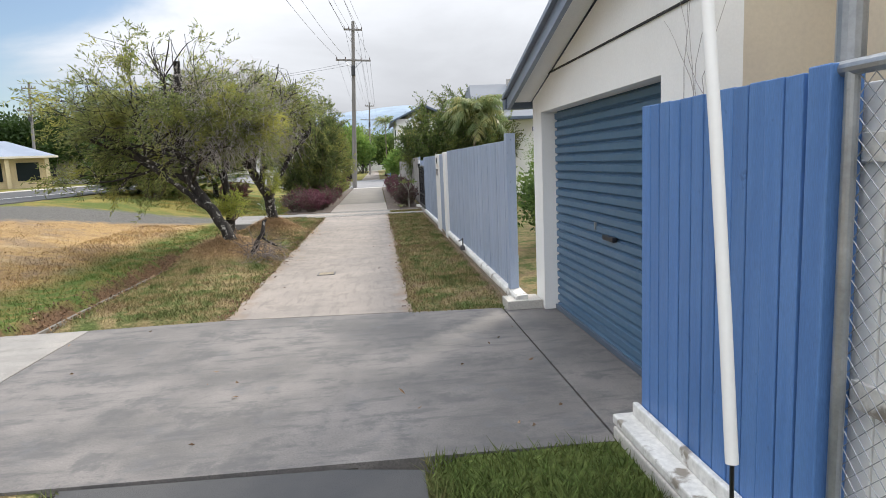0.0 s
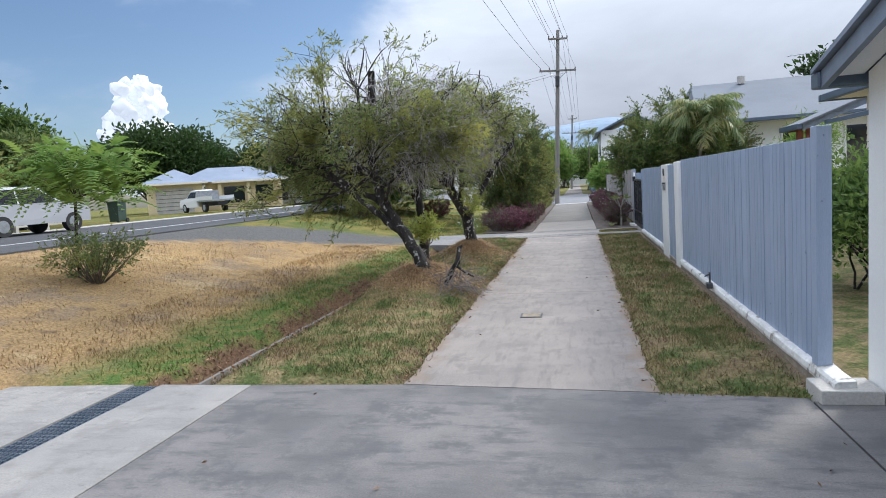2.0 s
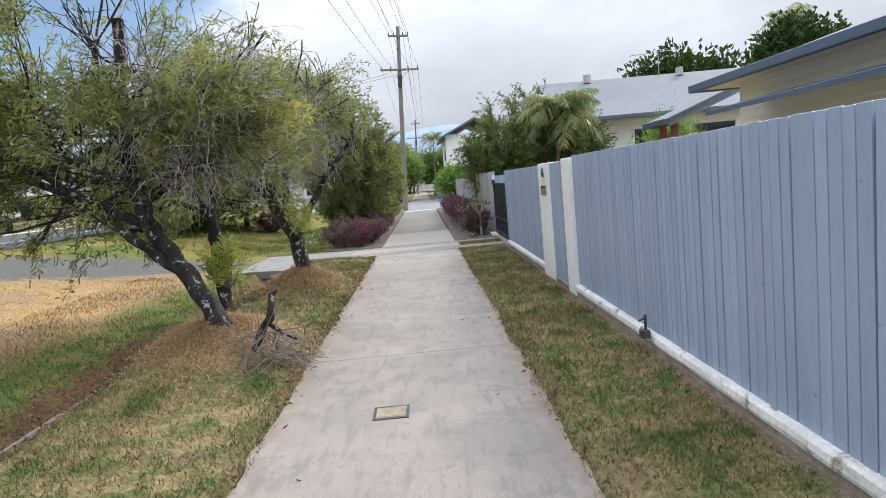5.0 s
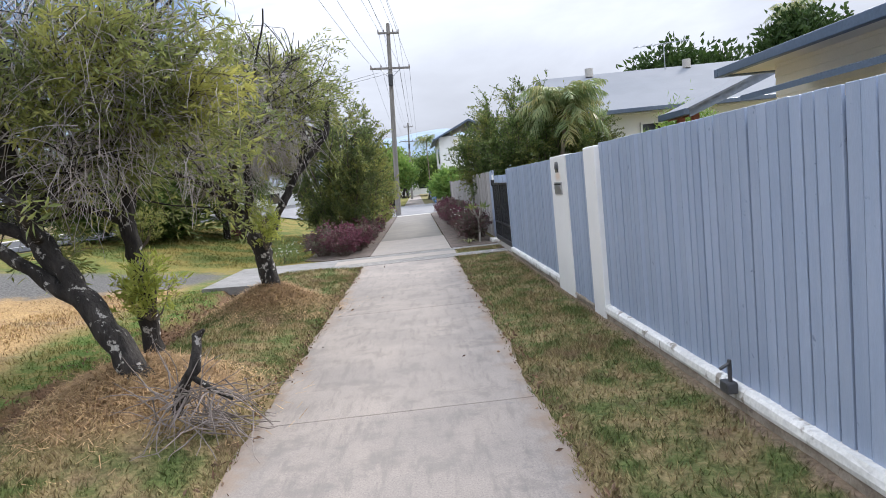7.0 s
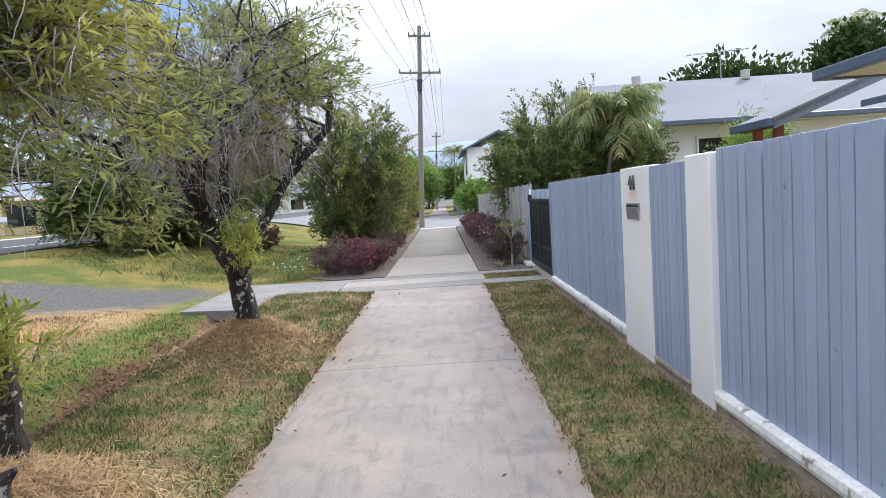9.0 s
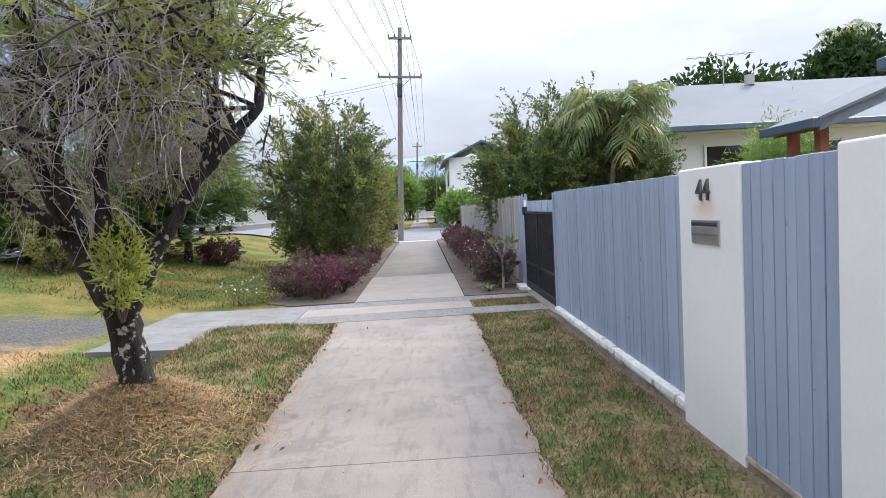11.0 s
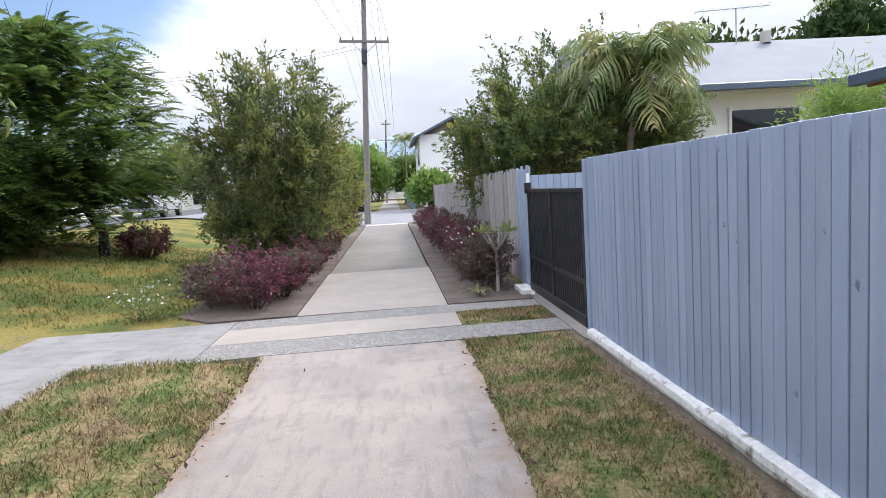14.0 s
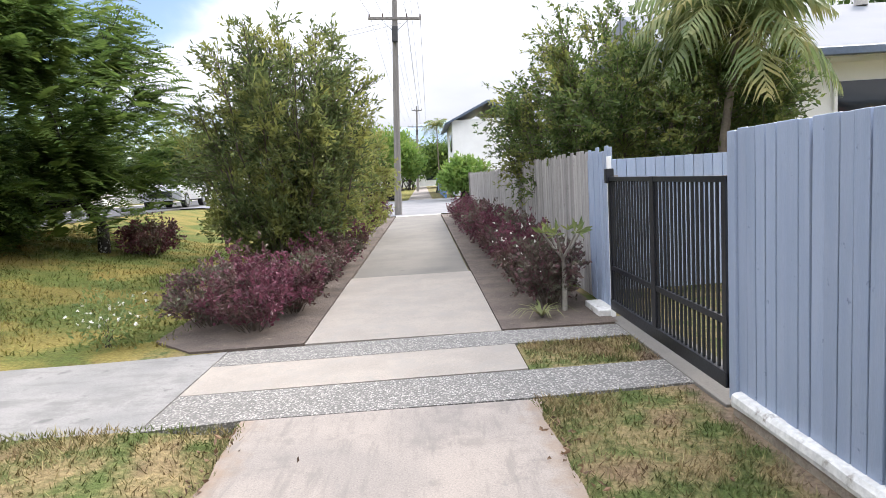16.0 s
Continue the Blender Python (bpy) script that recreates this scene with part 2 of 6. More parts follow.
M_PILLAR = pillar_mat()
M_RENDER_WALL = surface("cream_render", (0.85, 0.85, 0.83), (0.80, 0.80, 0.78), 1.0, 70, 0.75, bump=0.15, dist=0.002, grain_amount=0.04)
M_BEIGE = surface("beige_wall", (0.62, 0.55, 0.43), (0.57, 0.50, 0.40), 1.4, 40, 0.8, grain_amount=0.06)
M_CREAM = surface("cream_boards", (0.84, 0.77, 0.64), (0.79, 0.72, 0.59), 1.2, 40, 0.65, grain_amount=0.05)
M_YELLOW_HOUSE = surface("pale_yellow_wall", (0.66, 0.55, 0.34), (0.6, 0.5, 0.32), 0.6, 20, 0.8)
M_ROOF = surface("pale_grey_roof_steel", (0.20, 0.215, 0.24), (0.18, 0.195, 0.22), 0.5, 12, 0.85, 0.0, bump=0.03, grain_amount=0.06)
M_ROOF.node_tree.nodes["Principled BSDF"].inputs["Specular IOR Level"].default_value = 0.1
M_ROOF_BLUE = surface("blue_grey_roof_steel", (0.26, 0.30, 0.37), (0.22, 0.26, 0.33), 0.6, 12, 0.42, 0.25, bump=0.05)
M_GUTTER = surface("slate_blue_gutter", (0.09, 0.12, 0.17), (0.11, 0.14, 0.19), 1, 20, 0.4, 0.2, bump=0.03)
M_BRICK_RED = surface("red_brown_post", (0.30, 0.11, 0.07), (0.24, 0.09, 0.06), 3, 30, 0.8)
M_LID = surface("gravelly_tan_concrete", (0.30, 0.25, 0.18), (0.20, 0.165, 0.12), 9, 90, 0.9, bump=0.6, spots=(0.1, 0.085, 0.07), spot_scale=40)
# near-black: paints the shade inside openings, and colours the gable cable
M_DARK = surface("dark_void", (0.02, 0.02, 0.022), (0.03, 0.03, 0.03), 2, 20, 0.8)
M_BLACK = surface("black_powder_coat", (0.018, 0.02, 0.026), (0.026, 0.028, 0.034), 3, 50, 0.4, 0.3, bump=0.03)
M_GALV = surface("galvanised_steel", (0.42, 0.44, 0.46), (0.32, 0.34, 0.36), 5, 40, 0.42, 0.75, bump=0.05)
M_GRATE = surface("blue_grey_grate_steel", (0.10, 0.13, 0.18), (0.15, 0.18, 0.23), 4, 40, 0.45, 0.5, bump=0.05)
M_WEATHERED = surface("weathered_grey_timber", (0.40, 0.38, 0.36), (0.29, 0.275, 0.26), 1.6, 35, 0.85, bump=0.5, dist=0.006, stretch=(7, 7, 0.5), piece=0.16, spots=(0.22, 0.2, 0.185), spot_scale=10)
M_POLE = surface("grey_pole_timber", (0.25, 0.235, 0.22), (0.18, 0.17, 0.16), 1.5, 30, 0.85, bump=0.4, stretch=(6, 6, 0.4))
M_POLE_WHITE = surface("pale_concrete_pole", (0.55, 0.54, 0.51), (0.46, 0.45, 0.43), 1.5, 40, 0.8)
M_BARK = surface("dark_rough_bark", (0.014, 0.012, 0.011), (0.046, 0.040, 0.036), 9, 45, 0.95, bump=1.0, dist=0.03, stretch=(1, 1, 0.3), spots=(0.42, 0.40, 0.37), spot_scale=15, spot_range=(0.575, 0.63), grain_amount=0.5)
M_BARK_BROWN = surface("brown_stem_bark", (0.075, 0.058, 0.044), (0.13, 0.105, 0.08), 6, 50, 0.9, bump=0.4)
M_TWIG = surface("dead_grey_twigs", (0.35, 0.315, 0.305), (0.49, 0.455, 0.445), 5, 50, 0.9, bump=0.2)
M_BRUSH = surface("grey_brown_brushwood", (0.15, 0.125, 0.11), (0.25, 0.215, 0.195), 8, 50, 0.9, bump=0.2)
M_PALM_TRUNK = surface("palm_trunk", (0.24, 0.2, 0.15), (0.17, 0.14, 0.11), 5, 30, 0.9, bump=0.5)
M_STRAW = surface("dry_straw", (0.50, 0.345, 0.175), (0.34, 0.22, 0.115), 4, 50, 0.95, bump=0.9, dist=0.02, island=0.35)
M_LITTER = surface("brown_leaf_litter", (0.235, 0.145, 0.085), (0.14, 0.088, 0.055), 5, 30, 0.9, island=0.45)
M_SOIL = surface("bed_soil", (0.135, 0.105, 0.085), (0.09, 0.07, 0.058), 2.5, 40, 0.95, bump=0.9, dist=0.02, spots=(0.2, 0.165, 0.13), spot_scale=12)
M_AGG = None
# backlit yellow of the foliage is put into the paler two colours
M_LEAF_BOTTLE = leaf_mat("bottlebrush_leaves", (0.115, 0.15, 0.055), (0.29, 0.325, 0.11), (0.44, 0.43, 0.12), 0.5)
M_LEAF_DARK = leaf_mat("dark_green_leaves", (0.045, 0.085, 0.024), (0.13, 0.20, 0.05), (0.19, 0.26, 0.06), 0.5)
M_LEAF_DEEP = leaf_mat("deep_green_leaves", (0.028, 0.055, 0.016), (0.06, 0.10, 0.026), (0.045, 0.085, 0.02), 0.3)
M_LEAF_MID = leaf_mat("mid_green_leaves", (0.11, 0.165, 0.06), (0.20, 0.25, 0.09), (0.27, 0.28, 0.085))
# third colour paints sunlit yellow patches among the darker leaves
M_LEAF_BUSH = leaf_mat("bush_leaves", (0.06, 0.09, 0.036), (0.18, 0.22, 0.08), (0.31, 0.32, 0.09), 0.5)
M_LEAF_FINE = leaf_mat("fine_yellow_green_leaves", (0.05, 0.085, 0.028), (0.14, 0.195, 0.055), (0.29, 0.30, 0.085), 0.5)
M_LEAF_BRIGHT = leaf_mat("bright_green_leaves", (0.13, 0.23, 0.05), (0.22, 0.33, 0.08), (0.27, 0.36, 0.08))
M_LEAF_YELLOW = leaf_mat("yellow_green_leaves", (0.24, 0.27, 0.08), (0.34, 0.33, 0.11), (0.19, 0.23, 0.07))
M_LEAF_SHOOT = leaf_mat("young_shoot_leaves", (0.30, 0.36, 0.08), (0.46, 0.48, 0.12), (0.40, 0.44, 0.10), 0.55)
M_LEAF_PURPLE = leaf_mat("purple_leaves", (0.085, 0.034, 0.046), (0.195, 0.062, 0.095), (0.12, 0.10, 0.07), 0.25)
M_LEAF_GREY = leaf_mat("grey_green_purple_leaves", (0.085, 0.085, 0.06), (0.16, 0.075, 0.09), (0.17, 0.18, 0.12), 0.3)
M_LEAF_PALM = leaf_mat("palm_leaves", (0.15, 0.21, 0.085), (0.27, 0.32, 0.14), (0.38, 0.35, 0.14))
M_PETAL = surface("white_petals", (0.75, 0.74, 0.7), (0.65, 0.65, 0.6), 3, 20, 0.6)
M_CAR_SILVER = glass_mat("silver_car_paint", (0.40, 0.41, 0.43), 0.28)
M_CAR_WHITE = glass_mat("white_car_paint", (0.72, 0.72, 0.72), 0.25)
M_TYRE = surface("tyre_rubber", (0.02, 0.02, 0.02), (0.03, 0.03, 0.03), 5, 40, 0.85)
M_GLASS_DARK = glass_mat("dark_window_glass", (0.02, 0.025, 0.03))
M_TAIL = surface("red_tail_lamp", (0.4, 0.02, 0.02), (0.35, 0.02, 0.02), 5, 40, 0.3, bump=0)
M_BIN = surface("dark_green_plastic", (0.02, 0.045, 0.03), (0.03, 0.055, 0.04), 3, 30, 0.5)
M_MAILBOX = surface("brushed_steel", (0.40, 0.40, 0.42), (0.46, 0.46, 0.48), 3, 60, 0.35, 0.7, bump=0.02, grain_amount=0.05)
M_LETTER = surface("dark_metal_numerals", (0.12, 0.12, 0.13), (0.16, 0.16, 0.17), 6, 60, 0.4, 0.6, bump=0.0)
# distance haze is mixed into this blue base colour
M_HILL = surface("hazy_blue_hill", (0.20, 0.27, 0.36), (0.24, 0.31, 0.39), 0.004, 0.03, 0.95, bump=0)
M_INSULATOR = surface("brown_porcelain", (0.07, 0.04, 0.03), (0.09, 0.05, 0.04), 5, 20, 0.3, bump=0)
M_METAL_DARK = surface("dark_steel", (0.06, 0.062, 0.066), (0.09, 0.09, 0.095), 3, 30, 0.5, 0.5)


def aggregate_mat():
    """Exposed aggregate: pale and dark pebbles in mortar."""
    m, n, l, b = node_mat("exposed_aggregate", 0.8)
    geo = n.new("ShaderNodeNewGeometry").outputs["Position"]
    v = n.new("ShaderNodeTexVoronoi")
    v.inputs["Scale"].default_value = 62
    l.new(geo, v.inputs["Vector"])
    sep = n.new("ShaderNodeSeparateColor")
    l.new(v.outputs["Color"], sep.inputs[0])
    col = mixc(n, l, sep.outputs[0], (0.11, 0.105, 0.10), (0.45, 0.425, 0.39))
    edge = remap(n, l, v.outputs["Distance"], 0.35, 0.6)
    col = mixc(n, l, edge, col, (0.13, 0.124, 0.115))
    l.new(col, b.inputs["Base Color"])
    add_bump(n, l, b, v.outputs["Distance"], -0.8, 0.006)
    return m


M_AGG = aggregate_mat()


def ground_mat(name, blades=False):
    """Lawn and verge: dry tan grass by the road, a green strip and brown litter along the ditch, olive lawn by the path, gravel by the road."""
    m, n, l, b = node_mat(name, 0.95)
    sep = n.new("ShaderNodeSeparateXYZ")
    l.new(n.new("ShaderNodeNewGeometry").outputs["Position"], sep.inputs[0])
    X, Y, Z = sep.outputs
    wob = add_noise(n, l, 0.9, 4)
    wob2 = add_noise(n, l, 3.5, 5)
    xw = arith(n, l, "ADD", X, arith(n, l, "MULTIPLY", arith(n, l, "SUBTRACT", wob, 0.5), 0.9))
    xw = arith(n, l, "ADD", xw, arith(n, l, "MULTIPLY", arith(n, l, "SUBTRACT", wob2, 0.5), 0.5))
    yw = arith(n, l, "ADD", Y, arith(n, l, "MULTIPLY", arith(n, l, "SUBTRACT", wob, 0.5), 2.4))
    fine = add_noise(n, l, 28, 6)
    # lawn by the path
    lawn = mixc(n, l, remap(n, l, wob2, 0.36, 0.63), (0.095, 0.122, 0.04), (0.25, 0.195, 0.10))
    lawn = mixc(n, l, remap(n, l, add_noise(n, l, 1.7, 3), 0.52, 0.72), lawn, (0.20, 0.145, 0.085))
    green = mixc(n, l, remap(n, l, wob2, 0.4, 0.6), (0.095, 0.145, 0.036), (0.19, 0.17, 0.06))
    dry = mixc(n, l, remap(n, l, wob, 0.3, 0.7), (0.39, 0.265, 0.125), (0.29, 0.198, 0.10))
    dry = mixc(n, l, remap(n, l, wob2, 0.54, 0.72), dry, (0.20, 0.135, 0.085))
    bare = remap(n, l, add_noise(n, l, 0.55, 6, None, 0.7), 0.50, 0.62, True, 0.0, 0.7)
    dry = mixc(n, l, bare, dry, (0.25, 0.19, 0.135))
    straw_patch = remap(n, l, add_noise(n, l, 1.1, 6, (0.6, 1.6, 1), 0.7), 0.54, 0.66, True, 0.0, 0.6)
    dry = mixc(n, l, straw_patch, dry, (0.47, 0.36, 0.2))
    shaded_far_lawn = mixc(n, l, remap(n, l, wob, 0.38, 0.62), (0.10, 0.125, 0.035), (0.22, 0.18, 0.056))
    litter = mixc(n, l, wob2, (0.19, 0.115, 0.066), (0.10, 0.064, 0.042))
    gravel = mixc(n, l, fine, (0.085, 0.083, 0.08), (0.165, 0.16, 0.15))
    col = mixc(n, l, remap(n, l, xw, -2.35, -2.75), lawn, litter)
    col = mixc(n, l, remap(n, l, xw, -2.95, -3.2), col, green)
    col = mixc(n, l, remap(n, l, xw, -3.7, -4.5), col, dry)
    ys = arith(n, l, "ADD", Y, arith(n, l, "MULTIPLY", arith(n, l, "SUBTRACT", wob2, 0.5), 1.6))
    # lawn past the second drive, with the tree shade put into its colour
    col = mixc(n, l, arith(n, l, "MULTIPLY", remap(n, l, arith(n, l, "ADD", ys, arith(n, l, "MULTIPLY", X, -0.58)), 22.6, 23.2), remap(n, l, X, 1.0, 0.2)), col, shaded_far_lawn)
    # gravel shoulder and turning place
    g1 = remap(n, l, arith(n, l, "ADD", ys, arith(n, l, "MULTIPLY", X, -1.15)), 23.5, 24.5)
    g2 = remap(n, l, arith(n, l, "ADD", ys, arith(n, l, "MULTIPLY", X, -0.58)), 23.9, 23.1)
    g = arith(n, l, "MULTIPLY", arith(n, l, "MULTIPLY", g1, g2), remap(n, l, xw, -3.6, -4.1))
    col = mixc(n, l, g, col, gravel)
    dirt = arith(n, l, "MULTIPLY", remap(n, l, arith(n, l, "ADD", X, arith(n, l, "MULTIPLY", arith(n, l, "SUBTRACT", wob2, 0.5), 0.35)), 2.2, 2.34), arith(n, l, "MULTIPLY", remap(n, l, Y, 21.0, 20.6), remap(n, l, X, 2.75, 2.5)))
    col = mixc(n, l, dirt, col, (0.21, 0.16, 0.115))
    # lush grass by the near plinth
    lush = arith(n, l, "MULTIPLY", remap(n, l, xw, 1.05, 1.3), remap(n, l, Y, 3.9, 3.7))
    col = mixc(n, l, arith(n, l, "MULTIPLY", lush, remap(n, l, X, 2.6, 2.5)), col, mixc(n, l, wob2, (0.05, 0.085, 0.022), (0.13, 0.15, 0.045)))
    # straw and bark mulch round the trees
    for mx, my, r in ((-1.6, 11.5, 0.95), (-1.5, 15.3, 0.75)):
        dx, dy = arith(n, l, "SUBTRACT", X, mx), arith(n, l, "SUBTRACT", Y, my)
        dist = arith(n, l, "SQRT", arith(n, l, "ADD", arith(n, l, "MULTIPLY", dx, dx), arith(n, l, "MULTIPLY", dy, dy)))
        dist = arith(n, l, "ADD", dist, arith(n, l, "MULTIPLY", arith(n, l, "SUBTRACT", wob2, 0.5), 0.9))
        straw = mixc(n, l, fine, (0.20, 0.13, 0.075), (0.43, 0.295, 0.155))
        col = mixc(n, l, remap(n, l, dist, r, r - 0.4), col, straw)
    k = remap(n, l, fine, 0.25, 0.75, False, 0.55, 1.4)
    cc = n.new("ShaderNodeCombineColor")
    for i in range(3):
        l.new(k, cc.inputs[i])
    col = mixc(n, l, 1.0, col, cc.outputs[0], "MULTIPLY")
    if blades:
        rnd = n.new("ShaderNodeNewGeometry").outputs["Random Per Island"]
        hsv = n.new("ShaderNodeHueSaturation")
        l.new(remap(n, l, rnd, 0, 1, False, 0.8, 1.4), hsv.inputs["Value"])
        l.new(remap(n, l, rnd, 0, 1, False, 0.485, 0.515), hsv.inputs["Hue"])
        l.new(col, hsv.inputs["Color"])
        col = hsv.outputs["Color"]
    else:
        add_bump(n, l, b, fine, 0.9, 0.03)
    l.new(col, b.inputs["Base Color"])
    b.inputs["Specular IOR Level"].default_value = 0.1
    return m


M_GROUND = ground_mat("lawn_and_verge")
M_BLADES = ground_mat("grass_blades", True)


# ---- builders ----
def as_mesh(name, verts, faces, material, smooth=False):
    me = bpy.data.meshes.new(name)
    me.from_pydata(verts, [], faces)
    if material:
        me.materials.append(material)
    if smooth:
        me.shade_smooth()
    me.update()
    return me


def part(name, bm, material, parent=None, label=""):
    """Links a bmesh, or a mesh, as one mesh object under a thing or a part."""
    if isinstance(bm, bpy.types.Mesh):
        me = bm
    else:
        me = bpy.data.meshes.new(name)
        bm.to_mesh(me)
        bm.free()
        me.materials.append(material)
    ob = new(name, me)
    if parent:
        ob.parent = parent
        ob.matrix_parent_inverse = Matrix.Identity(4)
    if label:
        ob["label"] = label
    return ob


def thing(name, label, category, group="", kind="", at=None):
    ob = new(name)
    if at is not None:
        ob.matrix_basis = at
    return tagged(ob, label, category, group, kind)


def box(x0, x1, y0, y1, z0, z1, bevel=0.0, bm=None):
    bm = bm or bmesh.new()
    r = bmesh.ops.create_cube(bm, size=1.0, matrix=Matrix.Translation(((x0 + x1) / 2, (y0 + y1) / 2, (z0 + z1) / 2)) @ Matrix.Diagonal((abs(x1 - x0), abs(y1 - y0), abs(z1 - z0), 1)))
    if bevel:
        es = list({e for v in r["verts"] for e in v.link_edges})
        bmesh.ops.bevel(bm, geom=es, offset=bevel, segments=2, affect="EDGES", profile=0.5)
    return bm


def prism(poly, axis, a, b, bevel=0.0):
    """A solid from a flat outline: poly in the two other axes, swept from a to b along axis."""
    put = {"x": lambda u, v, w: (w, u, v), "y": lambda u, v, w: (u, w, v), "z": lambda u, v, w: (u, v, w)}[axis]
    bm = bmesh.new()
    lo = [bm.verts.new(put(u, v, a)) for u, v in poly]
    hi = [bm.verts.new(put(u, v, b)) for u, v in poly]
    k = len(poly)
    bm.faces.new(lo)
    bm.faces.new(hi[::-1])
    for i in range(k):
        bm.faces.new((lo[i], hi[i], hi[(i + 1) % k], lo[(i + 1) % k]))
    bmesh.ops.recalc_face_normals(bm, faces=bm.faces)
    if bevel:
        bmesh.ops.bevel(bm, geom=list(bm.edges), offset=bevel, segments=2, affect="EDGES", profile=0.5)
    return bm


def rod(p, q, r0, r1=None, seg=10, bm=None):
    bm = bm or bmesh.new()
    p, q = Vector(p), Vector(q)
    r1 = r0 if r1 is None else r1
    m = Matrix.Translation((p + q) / 2) @ (q - p).to_track_quat("Z", "Y").to_matrix().to_4x4()
    bmesh.ops.create_cone(bm, cap_ends=True, segments=seg, radius1=r0, radius2=r1, depth=(q - p).length, matrix=m)
    return bm


def tubes(paths, seg=6):
    """Verts and faces of tapered tubes along paths of (point, radius)."""
    verts, faces = [], []
    for path in paths:
        base = len(verts)
        for i, (p, r) in enumerate(path):
            a = path[max(i - 1, 0)][0]
            c = path[min(i + 1, len(path) - 1)][0]
            d = (c - a).normalized() if (c - a).length > 1e-6 else Vector((0, 0, 1))
            u = d.cross(Vector((0.31, 0.77, 0.55))).normalized()
            w = d.cross(u)
            for k in range(seg):
                ang = 2 * math.pi * k / seg
                verts.append(tuple(p + r * (math.cos(ang) * u + math.sin(ang) * w)))
            if i:
                o = base + (i - 1) * seg
                for k in range(seg):
                    faces.append((o + k, o + (k + 1) % seg, o + seg + (k + 1) % seg, o + seg + k))
        faces.append(tuple(base + len(path) * seg - 1 - k for k in range(seg)))
    return verts, faces


def smooth01(t):
    t = max(0.0, min(1.0, t))
    return t * t * (3 - 2 * t)


def height(x, y):
    """The lie of the land: level by the path, a ditch, a bank that climbs to the road, mounds round the trees."""
    z = 0.9 * smooth01((-3.2 - x) / 6.2)
    if x < -1.9:
        d = math.exp(-((x + 2.78) / 0.24) ** 4)
        z -= 0.24 * d * smooth01((y - 6.95) / 0.12) * smooth01((19.2 - y) / 0.5)
    for mx, my, mh, mr in ((-1.65, 11.6, 0.36, 0.75), (-1.52, 15.35, 0.36, 0.62)):
        z += mh * math.exp(-((x - mx) ** 2 + (y - my) ** 2) / mr ** 2)
    if -2.6 < x < -0.72 and 7.1 < y < 19.6:
        z += 0.06 * smooth01((-0.72 - x) / 0.8) * smooth01((x + 2.6) / 0.4)
    return z

# ---- ground, road, path ----
def ground_sheet():
    xs = [-1500, -700, -300, -150, -90, -60, -40, -30, -24, -20] + list(np.arange(-18, -6, 0.5)) + list(np.arange(-6, 3.0, 0.12)) + [3.2, 4, 6, 9, 14, 22, 40, 80, 160, 400, 900, 1500]
    ys = [-600, -200, -80, -30, -12, -6] + list(np.arange(-4, 23, 0.16)) + list(np.arange(23, 46, 0.8)) + [48, 55, 65, 80, 110, 160, 260, 500, 900, 1600]
    verts = []
    for y in ys:
        for x in xs:
            z = height(x, y) - 0.012
            if abs(x) < 12 and -4 < y < 46:
                z += 0.014 * (noise.noise((x * 2.1, y * 2.1, 0)) if x < -0.8 or x > 1.4 else -0.5)
            # nothing of the sheet shows through slabs, road and the cross street
            if x < -9.7 or (y > 41 and x > -20):
                z -= 0.05
            if -4.65 < x < 2.9 and 3.72 < y < (7.02 if x < -0.7 else 6.75):
                z -= 0.12
            if -0.72 < x < 1.28 and y < 45:
                z -= 0.08
            if -1.4 < x < 1.3 and 19.55 < y < 21.65:
                z -= 0.08
            verts.append((x, y, z))
    w = len(xs)
    faces = [(j * w + i, j * w + i + 1, (j + 1) * w + i + 1, (j + 1) * w + i) for j in range(len(ys) - 1) for i in range(w - 1)]
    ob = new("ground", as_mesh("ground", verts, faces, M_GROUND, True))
    tagged(ob, "patchy lawn, dry tan verge and leaf-filled ditch", "ground", kind="structure")


def slab(name, poly, z, depth, material, parent, bevel=0.008):
    bm = prism(poly, "z", z - depth, z)
    return part(name, bm, material, parent)


def edge_poly(x0, x1, y0, y1, left=True, right=True, step=0.09, amp=0.042, seed=0):
    """A slab outline whose long sides are nibbled by grass."""
    pts = []
    k = max(2, int((y1 - y0) / step))
    for i in range(k + 1):
        y = y0 + (y1 - y0) * i / k
        dx = amp * noise.noise((y * 4.3, 7.7 + seed, 0)) + amp * noise.noise((y * 1.1, 1.7 + seed, 3)) if right else 0
        pts.append((x1 + dx, y))
    for i in range(k, -1, -1):
        y = y0 + (y1 - y0) * i / k
        dx = amp * noise.noise((y * 4.3, 3.3 + seed, 5)) + amp * noise.noise((y * 1.1, 9.7 + seed, 3)) if left else 0
        pts.append((x0 + dx, y))
    return pts


